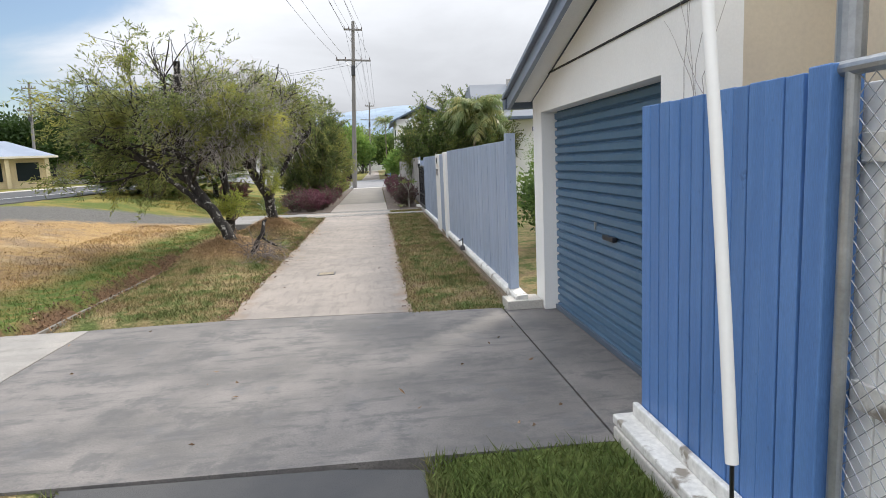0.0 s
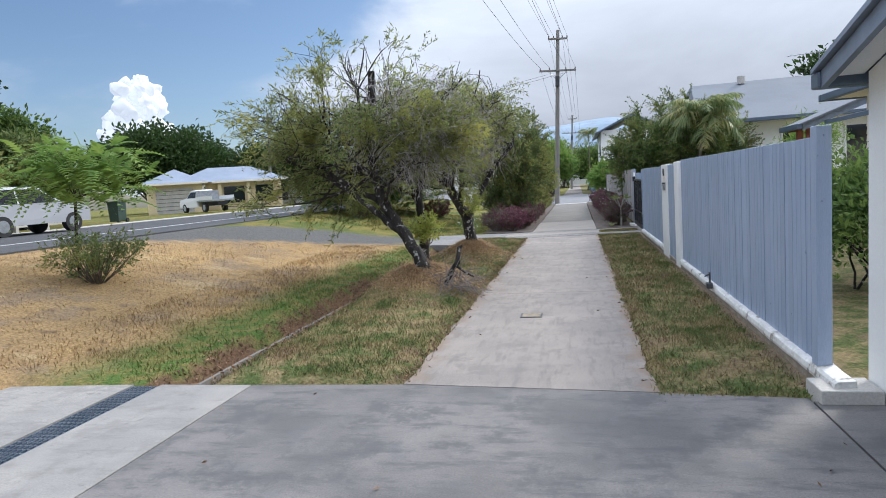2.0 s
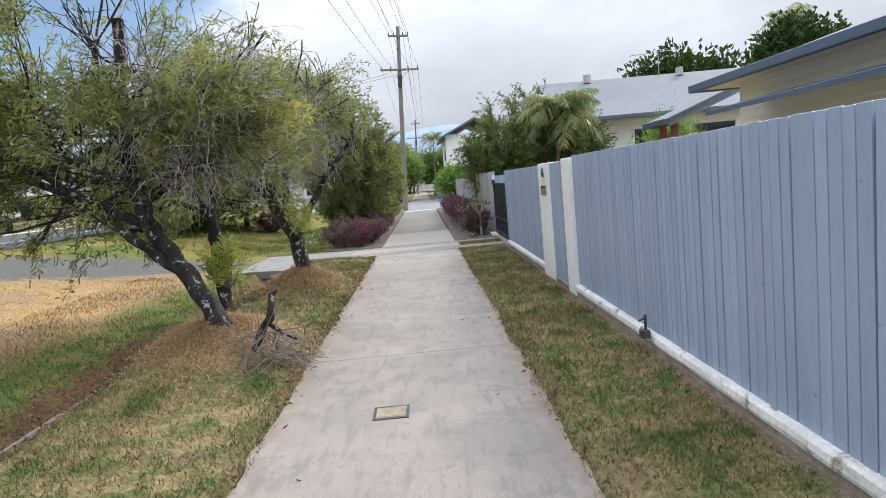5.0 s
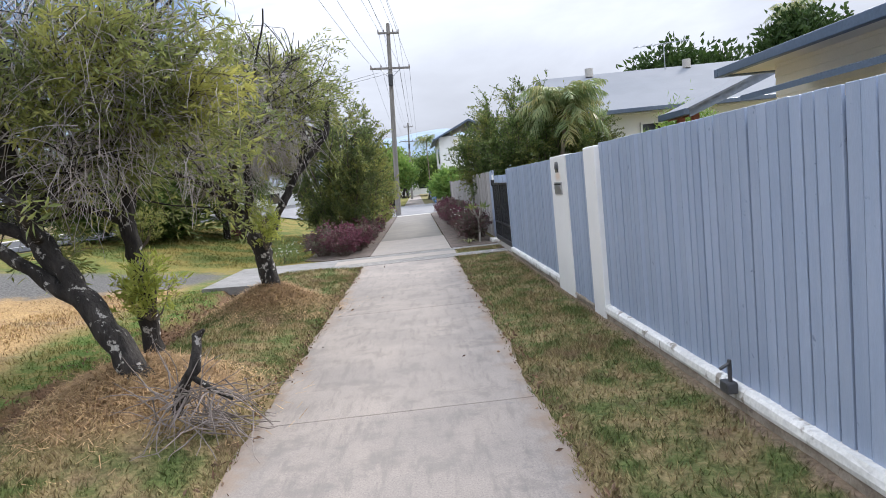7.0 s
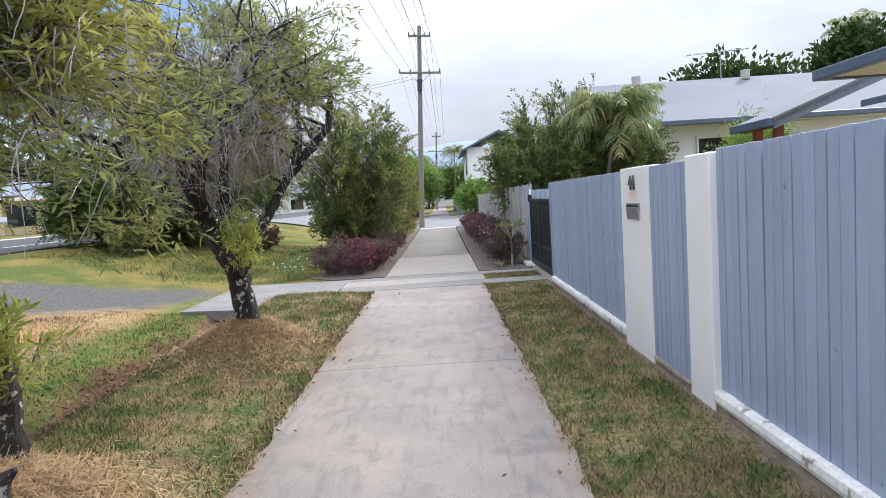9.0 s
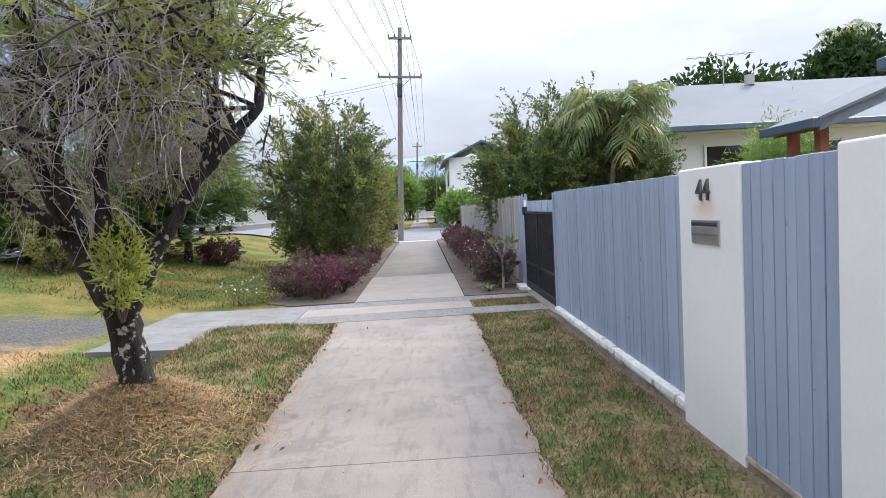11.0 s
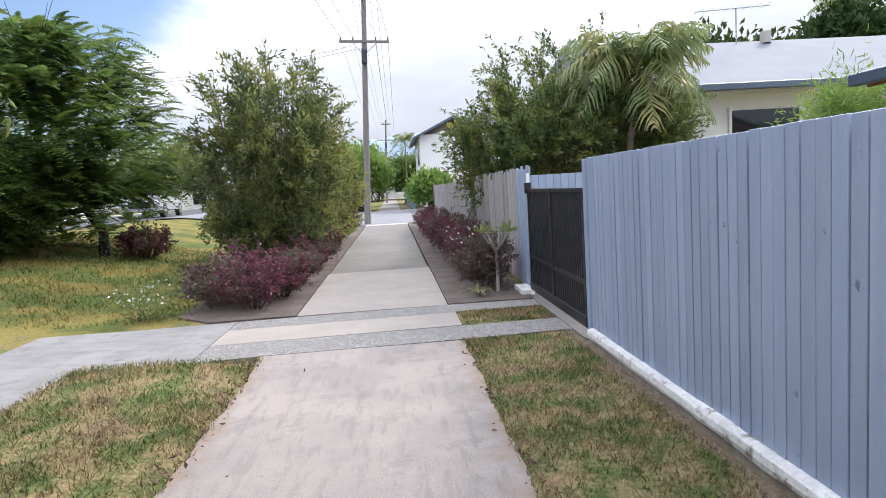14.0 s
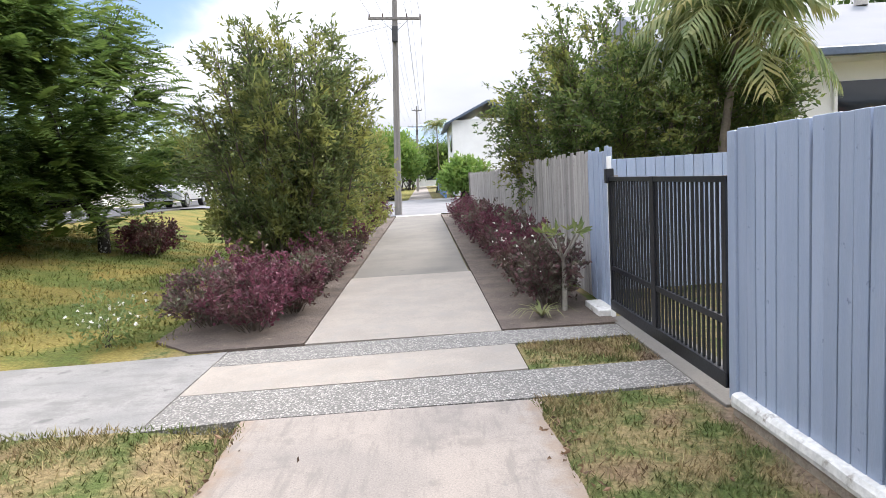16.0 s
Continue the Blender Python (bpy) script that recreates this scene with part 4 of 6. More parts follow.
# ---- buildings ----
def garage():
    g = thing("garage", "white rendered garage with a blue roller door", "garage")
    gx = 2.62
    oy0, oy1, oz = 3.98, 6.60, 1.99
    part("wall", box(gx, gx + 0.2, oy1, 6.925, -0.05, oz), M_RENDER_WALL, g)
    part("wall", box(gx, gx + 0.2, 3.5, oy0, -0.05, oz), M_RENDER_WALL, g)
    ridge_y, ridge_z, eave_y, eave_z = 3.6, 3.06, 6.99, 2.14
    part("gable", prism([(3.5, oz), (6.925, oz), (6.925, 2.13), (ridge_y, ridge_z - 0.03), (3.5, ridge_z - 0.07)], "x", gx, gx + 0.2), M_RENDER_WALL, g)
    part("joint", box(gx - 0.012, gx, 3.5, 6.72, 2.315, 2.328), M_DARK, g, "dark cable along the gable")
    part("side_wall", box(gx + 0.2, 9.0, 6.74, 6.925, -0.05, 2.1), M_RENDER_WALL, g)
    part("side_wall", box(gx + 0.2, 9.0, 3.5, 3.66, -0.05, 2.98), M_BEIGE, g, "beige rendered side wall")
    part("barge_board", prism([(eave_y + 0.02, eave_z - 0.09), (eave_y + 0.02, eave_z + 0.02), (ridge_y, ridge_z + 0.03), (ridge_y, ridge_z - 0.09)], "x", gx - 0.26, gx - 0.22), M_ROOF_BLUE, g, "blue-grey barge board")
    part("roof", prism([(eave_y + 0.06, eave_z + 0.02), (eave_y + 0.06, eave_z + 0.05), (ridge_y, ridge_z + 0.08), (3.45, ridge_z + 0.05), (3.45, ridge_z), (ridge_y, ridge_z + 0.03)], "x", gx - 0.30, 9.2), M_ROOF_BLUE, g, "blue-grey sheet roof")
    part("soffit", prism([(eave_y, eave_z - 0.02), (eave_y, eave_z + 0.015), (ridge_y, ridge_z + 0.025), (ridge_y, ridge_z)], "x", gx - 0.22, gx - 0.006), M_RENDER_WALL, g)
    part("gutter", box(gx - 0.28, 9.2, eave_y - 0.02, eave_y + 0.12, eave_z - 0.08, eave_z + 0.03, 0.012), M_GUTTER, g, "dark blue gutter")
    # roller door: a ribbed curtain
    bm = bmesh.new()
    prof, z = [], 0.01
    while z < oz + 0.02:
        prof += [(0.0, z), (0.0, z + 0.048), (0.018, z + 0.056), (0.026, z + 0.066), (0.018, z + 0.075)]
        z += 0.083
    rows = [[bm.verts.new((gx + 0.135 + dx, y, zz)) for dx, zz in prof] for y in (oy0 - 0.02, oy1 + 0.02)]
    for k in range(len(prof) - 1):
        bm.faces.new((rows[0][k], rows[1][k], rows[1][k + 1], rows[0][k + 1]))
    bmesh.ops.recalc_face_normals(bm, faces=bm.faces)
    door = part("roller_door", bm, M_ROLLER, g, "blue ribbed steel roller door")
    part("bottom_bar", box(gx + 0.11, gx + 0.16, oy0, oy1, 0.0, 0.05, 0.006), M_GUTTER, door, "dark rubber-edged bottom bar")
    part("handle", box(gx + 0.10, gx + 0.14, 5.0, 5.22, 0.885, 0.925, 0.008), M_BLACK, door, "black pull handle")
    part("keyhole", box(gx + 0.12, gx + 0.14, 5.44, 5.46, 0.94, 1.0, 0.003), M_GALV, door)
    # the house wall next to it
    h = thing("house", "beige rendered house wall behind the blue panel", "house")
    part("wall", box(3.3, 3.5, -4.0, 3.9, -0.05, 3.1), M_BEIGE, h)
    part("window_hood", box(3.12, 3.3, 0.5, 2.6, 1.96, 2.03, 0.006), M_CREAM, h)
    part("window", box(3.285, 3.31, 0.6, 2.5, 0.9, 1.94), M_GLASS_DARK, h, "dark window glass")


def hip_roof(name, x0, x1, y0, y1, z, rise, inset, along, material, parent, over=0.0):
    """A hipped roof block with a real underside."""
    if along == "x":
        ym = (y0 + y1) / 2
        ra, rb = (x0 + inset, ym, z + rise), (x1 - inset, ym, z + rise)
        top = [((x0, y0, z), (x1, y0, z), rb, ra), ((x1, y1, z), (x0, y1, z), ra, rb), ((x0, y1, z), (x0, y0, z), ra), ((x1, y0, z), (x1, y1, z), rb)]
    else:
        xm = (x0 + x1) / 2
        ra, rb = (xm, y0 + inset, z + rise), (xm, y1 - inset, z + rise)
        top = [((x1, y0, z), (x1, y1, z), rb, ra), ((x0, y1, z), (x0, y0, z), ra, rb), ((x0, y0, z), (x1, y0, z), ra), ((x1, y1, z), (x0, y1, z), rb)]
    bm = bmesh.new()
    for f in top + [((x0, y0, z), (x0, y1, z), (x1, y1, z), (x1, y0, z))]:
        bm.faces.new([bm.verts.new(p) for p in f])
    bmesh.ops.remove_doubles(bm, verts=bm.verts, dist=0.001)
    bmesh.ops.recalc_face_normals(bm, faces=bm.faces)
    roof = part(name, bm, material, parent)
    return roof


def gutter_ring(x0, x1, y0, y1, z, parent, material, size=0.12):
    for a in (box(x0 - size, x1 + size, y0 - size, y0, z - size, z + 0.015, 0.015), box(x0 - size, x1 + size, y1, y1 + size, z - size, z + 0.015, 0.015),
              box(x0 - size, x0, y0, y1, z - size, z + 0.015, 0.015), box(x1, x1 + size, y0, y1, z - size, z + 0.015, 0.015)):
        part("gutter", a, material, parent, "dark blue gutter")


def houses():
    # cream boarded house behind the long fence
    b = thing("house", "cream boarded house with dark blue gutters", "house")
    part("wall", box(6.95, 15.5, 8.5, 17.6, -0.05, 3.0), M_CREAM, b)
    board = as_mesh("weatherboard", *_box_data(0.03, 9.1, 0.17), M_CREAM)
    for i in range(14):
        ob = part("weatherboard", board, None, b)
        ob.matrix_basis = pose(6.935, 13.05, 0.9 + i * 0.16, 0, 6, 0)
    part("soffit", box(6.4, 16.1, 7.9, 18.3, 2.96, 3.02), M_CREAM, b)
    hip_roof("roof", 6.38, 16.1, 7.9, 18.3, 3.06, 1.45, 4.0, "y", M_ROOF, b)
    gutter_ring(6.4, 16.1, 7.9, 18.3, 3.07, b, M_GUTTER, 0.14)
    part("awning", prism([(5.75, 2.32), (5.75, 2.40), (6.95, 2.62), (6.95, 2.54)], "y", 9.5, 16.6), M_GUTTER, b, "dark blue awning roof")
    part("window", box(6.90, 6.93, 11.0, 13.4, 1.0, 2.2), M_GLASS_DARK, b, "dark window glass")
    # porch gable with red-brown posts
    p = thing("carport", "blue-edged gabled carport on red-brown posts", "carport")
    part("barge_board", prism([(6.3, 2.36), (6.3, 2.52), (9.5, 3.74), (9.5, 3.58)], "y", 19.6, 19.66), M_ROOF_BLUE, p, "blue-grey barge board")
    part("roof", prism([(6.22, 2.50), (6.22, 2.54), (9.5, 3.79), (12.8, 2.54), (12.8, 2.50), (9.5, 3.74)], "y", 19.5, 20.9), M_ROOF, p)
    part("gutter", box(6.14, 6.26, 19.5, 20.9, 2.40, 2.54, 0.015), M_GUTTER, p)
    # red-brown colour gives the brown shadow under the carport roof
    part("ceiling", prism([(6.35, 2.38), (6.35, 2.42), (9.5, 3.64), (12.6, 2.42), (12.6, 2.38), (9.5, 3.6)], "y", 19.7, 20.85), M_BRICK_RED, p, "red-brown ceiling, soffit shade put into its colour")
    for y in (19.9, 20.6):
        part("post", box(6.5, 6.64, y, y + 0.14, -0.05, 2.5, 0.01), M_BRICK_RED, p)
    # grey roofed house
    c = thing("house", "pale house under a broad grey steel roof", "house")
    part("wall", box(5.6, 17.0, 26.6, 36.0, -0.05, 3.1), M_RENDER_WALL, c)
    for x in (7.9, 9.9):
        w = part("window", box(x, x + 1.5, 26.56, 26.62, 1.2, 2.75), M_GLASS_DARK, c, "dark window glass")
        part("frame", box(x - 0.06, x, 26.53, 26.6, 1.14, 2.81), M_WHITE, w)
        part("frame", box(x + 1.5, x + 1.56, 26.53, 26.6, 1.14, 2.81), M_WHITE, w)
    hip_roof("roof", 5.0, 17.6, 26.0, 36.6, 3.2, 1.95, 0.7, "x", M_ROOF, c)
    gutter_ring(5.0, 17.6, 26.0, 36.6, 3.22, c, M_GUTTER)
    part("soffit", box(5.05, 17.5, 26.05, 36.5, 3.08, 3.14), M_RENDER_WALL, c)
    for x in (7.6, 11.4):
        part("roof_vent", rod((x, 30.9, 5.0), (x, 30.9, 5.32), 0.15), M_CURB, c, "pale roof vent")
    an = thing("aerial", "thin metal television aerial on the roof", "aerial")
    part("mast", rod((10.6, 31.0, 5.0), (10.6, 31.0, 6.0), 0.018), M_GALV, an)
    part("boom", rod((9.4, 31.0, 5.95), (11.6, 31.0, 6.06), 0.014), M_GALV, an)
    for i in range(8):
        part("element", rod((9.5 + i * 0.28, 30.7, 5.955 + i * 0.014), (9.5 + i * 0.28, 31.3, 5.955 + i * 0.014), 0.006, seg=5), M_GALV, an)
    # two-storey house far along the path
    d = thing("house", "two-storey house far along the path", "house")
    part("wall", box(3.2, 9.0, 66.0, 76.0, 0, 6.0), M_RENDER_WALL, d)
    part("roof", prism([(2.6, 5.6), (2.6, 5.75), (6.1, 7.4), (9.6, 5.75), (9.6, 5.6), (6.1, 7.2)], "y", 65.4, 76.5), M_GUTTER, d)
    part("window", box(3.15, 3.21, 68, 70, 3.6, 5.0), M_GLASS_DARK, d)
    part("fence_panel", box(2.2, 2.3, 62.5, 90, 0, 1.7), M_FENCE_BLUE, d, "blue sheet fence")
    # pale yellow house across the road
    e = thing("house", "pale yellow house with a blue-grey hipped roof across the road", "house")
    m = Matrix.Translation((-31.0, 51.5, 0.85)) @ pose(0, 0, 0, 0, 0, 33)
    e.matrix_basis = m
    part("wall", box(-4.9, -0.4, 0, 7, 0, 2.6), M_YELLOW_HOUSE, e)
    part("wall", box(-0.2, 6.5, 2.2, 9, 0, 2.6), M_YELLOW_HOUSE, e)
    gd = part("garage_door", box(-4.2, -1.2, -0.05, 0.02, 0, 2.15), M_CURB, e, "grey-brown sectional garage door")
    for i in range(6):
        part("rib", box(-4.2, -1.2, -0.075, -0.045, 0.28 + i * 0.33, 0.31 + i * 0.33), M_METAL_DARK, gd)
    hip_roof("roof", -5.4, 0.1, -0.6, 7.6, 2.6, 1.3, 2.6, "y", M_ROOF_BLUE, e)
    hip_roof("roof", -3.0, 7.2, 1.5, 9.6, 2.6, 1.45, 3.2, "x", M_ROOF_BLUE, e)
    part("fascia", box(-5.4, 0.1, -0.62, -0.52, 2.45, 2.62), M_CREAM, e)
    part("fascia", box(0.4, 7.2, 1.4, 1.5, 2.45, 2.62), M_CREAM, e)
    for x in (0.9, 3.4, 6.2):
        part("column", box(x, x + 0.3, 1.6, 1.9, 0, 2.5), M_YELLOW_HOUSE, e)
    part("window", box(1.4, 3.2, 2.15, 2.21, 0.6, 2.1), M_GLASS_DARK, e)
    part("window", box(4.2, 5.8, 2.15, 2.21, 0.6, 2.1), M_GLASS_DARK, e)
    w = thing("front_fence", "white rail and block front fence across the road", "fence", kind="structure")
    for i in range(8):
        y = 15 + i * 1.6
        part("post", box(-23.2, -23.05, y, y + 0.15, 0.8, 1.75), M_CURB, w)
        for z in (1.05, 1.5):
            part("rail", box(-23.15, -23.1, y + 0.15, y + 1.6, z, z + 0.09), M_CURB, w)
    # more houses down the cross street and the main road
    for x, y, wd, r, lab in ((-44, 72, 16, M_ROOF, "low pale house far across the road"), (-30, 95, 18, M_ROOF, "low white house beyond the side street"), (-10, 118, 14, M_ROOF_BLUE, "low house beyond the far footpath"), (22, 80, 14, M_ROOF, "low house behind the side street")):
        o = thing("house", lab, "house")
        part("wall", box(x, x + wd, y, y + 9, 0.3, 3.6), M_RENDER_WALL, o)
        hip_roof("roof", x - 0.6, x + wd + 0.6, y - 0.6, y + 9.6, 3.55, 1.7, 4.5, "x", r, o)
        for k in range(4):
            part("window", box(x + 1.2 + k * wd / 4.2, x + 2.9 + k * wd / 4.2, y - 0.05, y + 0.02, 1.3, 2.7), M_GLASS_DARK, o)


# ---- poles and wires ----
def poles():
    lean = Matrix.Rotation(radians(3.0), 4, "Y")

    def make(at, h, r0, r1, lab):
        p = thing("utility_pole", lab, "utility pole", "street poles", at=Matrix.Translation(at) @ lean)
        part("pole", rod((0, 0, -0.3), (0, 0, h), r0, r1, 14), M_POLE, p)
        for z, half in ((h - 2.5, 1.14), (h - 0.55, 0.6)):
            arm = part("cross_arm", box(-half, half, -0.16, -0.06, z - 0.055, z + 0.055, 0.006), M_POLE, p)
            for k in (-0.95, -0.45, 0.45, 0.95):
                part("insulator", rod((k * half, -0.11, z + 0.05), (k * half, -0.11, z + 0.2), 0.04, 0.025, 8), M_INSULATOR, arm)
        part("fuse_box", box(-0.13, 0.13, -0.34, -0.12, h - 3.5, h - 2.85, 0.02), M_METAL_DARK, p)
        for s in (-1, 1):
            part("brace", rod((s * 0.6, -0.12, h - 2.52), (0, -0.12, h - 3.1), 0.018, seg=6), M_GALV, p)
        return p
    make((-0.60, 43.3, 0.0), 10.9, 0.165, 0.105, "tall grey timber utility pole with two cross arms")
    make((-0.1, 93.0, 0.0), 10.4, 0.16, 0.1, "far timber utility pole with cross arms")
    make((-30.5, 62.0, 0.8), 9.5, 0.15, 0.1, "far timber utility pole across the road")
    w = thing("white_pole", "pale concrete street pole on the verge", "street pole", at=Matrix.Translation((-8.75, 9.06, 0.8)) @ lean)
    part("pole", rod((0, 0, -0.1), (0, 0, 8.5), 0.15, 0.10, 16), M_POLE_WHITE, w)
    part("painted_base", rod((0, 0, -0.1), (0, 0, 0.62), 0.157, 0.153, 16), M_WHITE, w, "white painted base")
    wires = thing("power_lines", "thin dark overhead power lines along the street", "cables")
    up = lean.to_3x3()
    for z, half in ((8.5, 1.14), (10.45, 0.6)):
        for k in (-0.95, -0.45, 0.45, 0.95):
            a = Vector((-0.6, 43.3, 0)) + up @ Vector((k * half, -0.11, z + 0.1))
            for other in (Vector((-0.1, 93.0, 0)) + up @ Vector((k * half, -0.11, z - 0.4)), Vector((-2.5 + k * half, -7.0, z + 0.2))):
                pts = []
                for i in range(17):
                    u = i / 16
                    p = a.lerp(other, u)
                    p.z -= 0.9 * 4 * u * (1 - u)
                    pts.append((tuple(p), 0.009))
                part("wire", tube_mesh("wire", pts, M_METAL_DARK, 4), None, wires)
    for k in (-0.5, 0.5):
        a, bb = Vector((-0.3 + k, 43.2, 8.2)), Vector((-18, 46 + k, 7.5))
        part("wire", tube_mesh("wire", [(tuple(a.lerp(bb, i / 10) - Vector((0, 0, 0.5 * 4 * (i / 10) * (1 - i / 10)))), 0.008) for i in range(11)], M_METAL_DARK, 4), None, wires)

# ---- plants ----
def rand_dir(rng, up=0.0):
    v = Vector((rng.gauss(0, 1), rng.gauss(0, 1), rng.gauss(0, 1) + up))
    return v.normalized()


def leaf_data(points, rng, length, width, droop=0.0, per=1, spread=0.0, up=0.3):
    """Single pointed leaves, each of two triangles folded along its rib."""
    verts, faces = [], []
    for p, d in points:
        for _ in range(per):
            o = Vector(p) + Vector((rng.gauss(0, spread), rng.gauss(0, spread), rng.gauss(0, spread))) if spread else Vector(p)
            a = (d * 0.8 + rand_dir(rng, up) * 0.9 - Vector((0, 0, droop))).normalized()
            s = a.cross(rand_dir(rng)).normalized()
            ln, wd = length * rng.uniform(0.6, 1.3), width * rng.uniform(0.7, 1.2)
            mid = o + a * ln * 0.5
            b = len(verts)
            nrm = a.cross(s) * wd * 0.25
            verts += [tuple(o), tuple(mid + s * wd * 0.5 + nrm), tuple(o + a * ln), tuple(mid - s * wd * 0.5 + nrm)]
            faces += [(b, b + 1, b + 2), (b, b + 2, b + 3)]
    return verts, faces


def grow(rng, start, direction, length, radius, depth, paths, tips, spread=0.6, up=0.25, kids=(2, 4), shrink=0.68, bend=0.18, min_r=0.006, steps=5):
    """Limbs that fork; tips gathers (point, direction) along the last twigs."""
    p, d = Vector(start), Vector(direction).normalized()
    path = [(p.copy(), radius)]
    for i in range(steps):
        d = (d + rand_dir(rng) * bend + Vector((0, 0, up * 0.12))).normalized()
        p = p + d * length / steps
        r = radius * (1 - 0.45 * (i + 1) / steps)
        path.append((p.copy(), max(r, min_r * 0.6)))
        if depth <= 1:
            tips.append((p.copy(), d.copy()))
        if depth > 0 and i >= 1 and rng.random() < 0.42:
            nd = (d + rand_dir(rng) * spread * 1.2).normalized()
            grow(rng, p, nd, length * shrink * 0.8, r * 0.6, depth - 1, paths, tips, spread, up, kids, shrink, bend, min_r, steps)
    paths.append(path)
    if depth > 0:
        for _ in range(rng.randint(*kids)):
            nd = (d + rand_dir(rng) * spread + Vector((0, 0, up * 0.3))).normalized()
            grow(rng, p, nd, length * shrink, path[-1][1] * 0.75, depth - 1, paths, tips, spread, up, kids, shrink, bend, min_r, steps)


def bottlebrush(label, at, trunks, seed, crown_c, crown_r, leaves, dead, dead_c, dead_r):
    """A ragged street tree: black forked limbs, narrow leaves in tufts and grey dead twigs."""
    rng = random.Random(seed)
    paths, tips = [], []
    for pts, r in trunks:
        path = []
        for i in range(len(pts)):
            path.append((Vector(pts[i]), r * (1 - 0.5 * i / (len(pts) - 1))))
        # finer bends between the given points
        fine = [path[0]]
        for (a, ra), (b, rb) in zip(path, path[1:]):
            for k in range(1, 9):
                j = rand_dir(rng) * 0.012 if k < 8 else Vector()
                fine.append((a.lerp(b, k / 8) + j, (ra + (rb - ra) * k / 8) * rng.uniform(0.92, 1.1)))
        fine[0] = (fine[0][0], fine[0][1] * 1.25)
        paths.append(fine)
        for i in range(3, len(fine)):
            if i > len(fine) * 0.45 and i % 3 == 0:
                for _ in range(2):
                    to = (Vector(crown_c) + Vector([rng.uniform(-1, 1) * c for c in crown_r]) - fine[i][0])
                    grow(rng, fine[i][0], to, min(1.2, to.length * 0.6), fine[i][1] * 0.48, 2, paths, tips, 0.7, 0.1, (2, 3))
    c, rr = Vector(crown_c), crown_r
    low = c.z - rr[2] * 0.95
    paths = [q for k, q in enumerate(paths) if q[0][1] > 0.045 or (min(p.z for p, _ in q) > low and max(sum(((p[j] - c[j]) / rr[j]) ** 2 for j in range(3)) for p, _ in q) < 1.3)]
    all_tips = list(tips)
    inside = [(p, d) for p, d in tips if sum(((p[k] - c[k]) / rr[k]) ** 2 for k in range(3)) < 1.1]
    keep = [(p, d) for p, d in inside if noise.noise(p * 1.35 + Vector((seed, 0, 0))) > -0.05] or inside
    tree = thing("tree", label, "tree", "street trees", at=Matrix.Translation(at))
    v, f = tubes(paths, 12)
    v = [tuple(Vector(p) + Vector((noise.noise(Vector((p[0] * 38, p[1] * 38, p[2] * 11))), noise.noise(Vector((p[0] * 38 + 5, p[1] * 38, p[2] * 11))), 0)) * (0.02 if p[2] < 1.6 else 0.006)) for p in v]
    o = Vector(at)
    v = [tuple(Vector(p) - o) for p in v]
    part("trunk", as_mesh("trunk", v, f, M_BARK, True), None, tree, "dark rough forked trunk and limbs")
    starts = [(p - o + rand_dir(rng) * 0.1, (d * 0.6 + Vector((p.x - c.x, p.y - c.y, 0)).normalized() * 0.5).normalized()) for p, d in (rng.choice(keep) for _ in range(leaves))]
    twigs, pts = twig_sprays(rng, starts, 0.36, 15, 0.16, 0.55, 0.003)
    v, f = tubes(twigs, 3)
    tagged(part("twig_mass", as_mesh("twig_mass", v, f, M_BARK_BROWN), None, tree), kind="stuff")
    v, f = leaf_data(pts, rng, 0.085, 0.019, 0.12, 1, 0.012)
    part("crown", as_mesh("crown", v, f, M_LEAF_BOTTLE), None, tree, "narrow yellow-green leaves in hanging sprays")
    tw = []
    dc = Vector(dead_c)
    starts = [p for p, d in all_tips if sum(((p[k] - dc[k]) / dead_r[k]) ** 2 for k in range(3)) < 1.0] or [dc]
    for _ in range(dead):
        p = rng.choice(starts) + rand_dir(rng) * rng.uniform(0, 0.26) - o
        d = rand_dir(rng, -0.4)
        path = []
        ln = rng.uniform(0.15, 0.5)
        for k in range(5):
            path.append((p.copy(), 0.0034 * (1 - 0.16 * k)))
            d = (d + rand_dir(rng) * 0.25 + Vector((0, 0, -0.16))).normalized()
            p = p + d * ln / 4
        tw.append(path)
    v, f = tubes(tw, 3)
    tagged(part("dead_wood", as_mesh("dead_wood", v, f, M_TWIG), None, tree, "tangle of grey dead twigs"), kind="stuff")
    return tree


def twig_sprays(rng, starts, length, count, droop=0.1, kink=0.5, radius=0.004):
    """Thin twigs from starts of (point, direction), with leaf places along them."""
    twigs, pts = [], []
    for p, d in starts:
        p, d = p.copy(), (d + rand_dir(rng) * kink).normalized()
        ln, path = length * rng.uniform(0.55, 1.25), []
        for k in range(4):
            path.append((p.copy(), radius * (1 - 0.22 * k)))
            d = (d + rand_dir(rng) * 0.16 + Vector((0, 0, -droop))).normalized()
            q = p + d * ln / 3
            if k < 3:
                for _ in range(max(1, count // 3)):
                    pts.append((p.lerp(q, rng.random()), d))
            p = q
        twigs.append(path)
    return twigs, pts


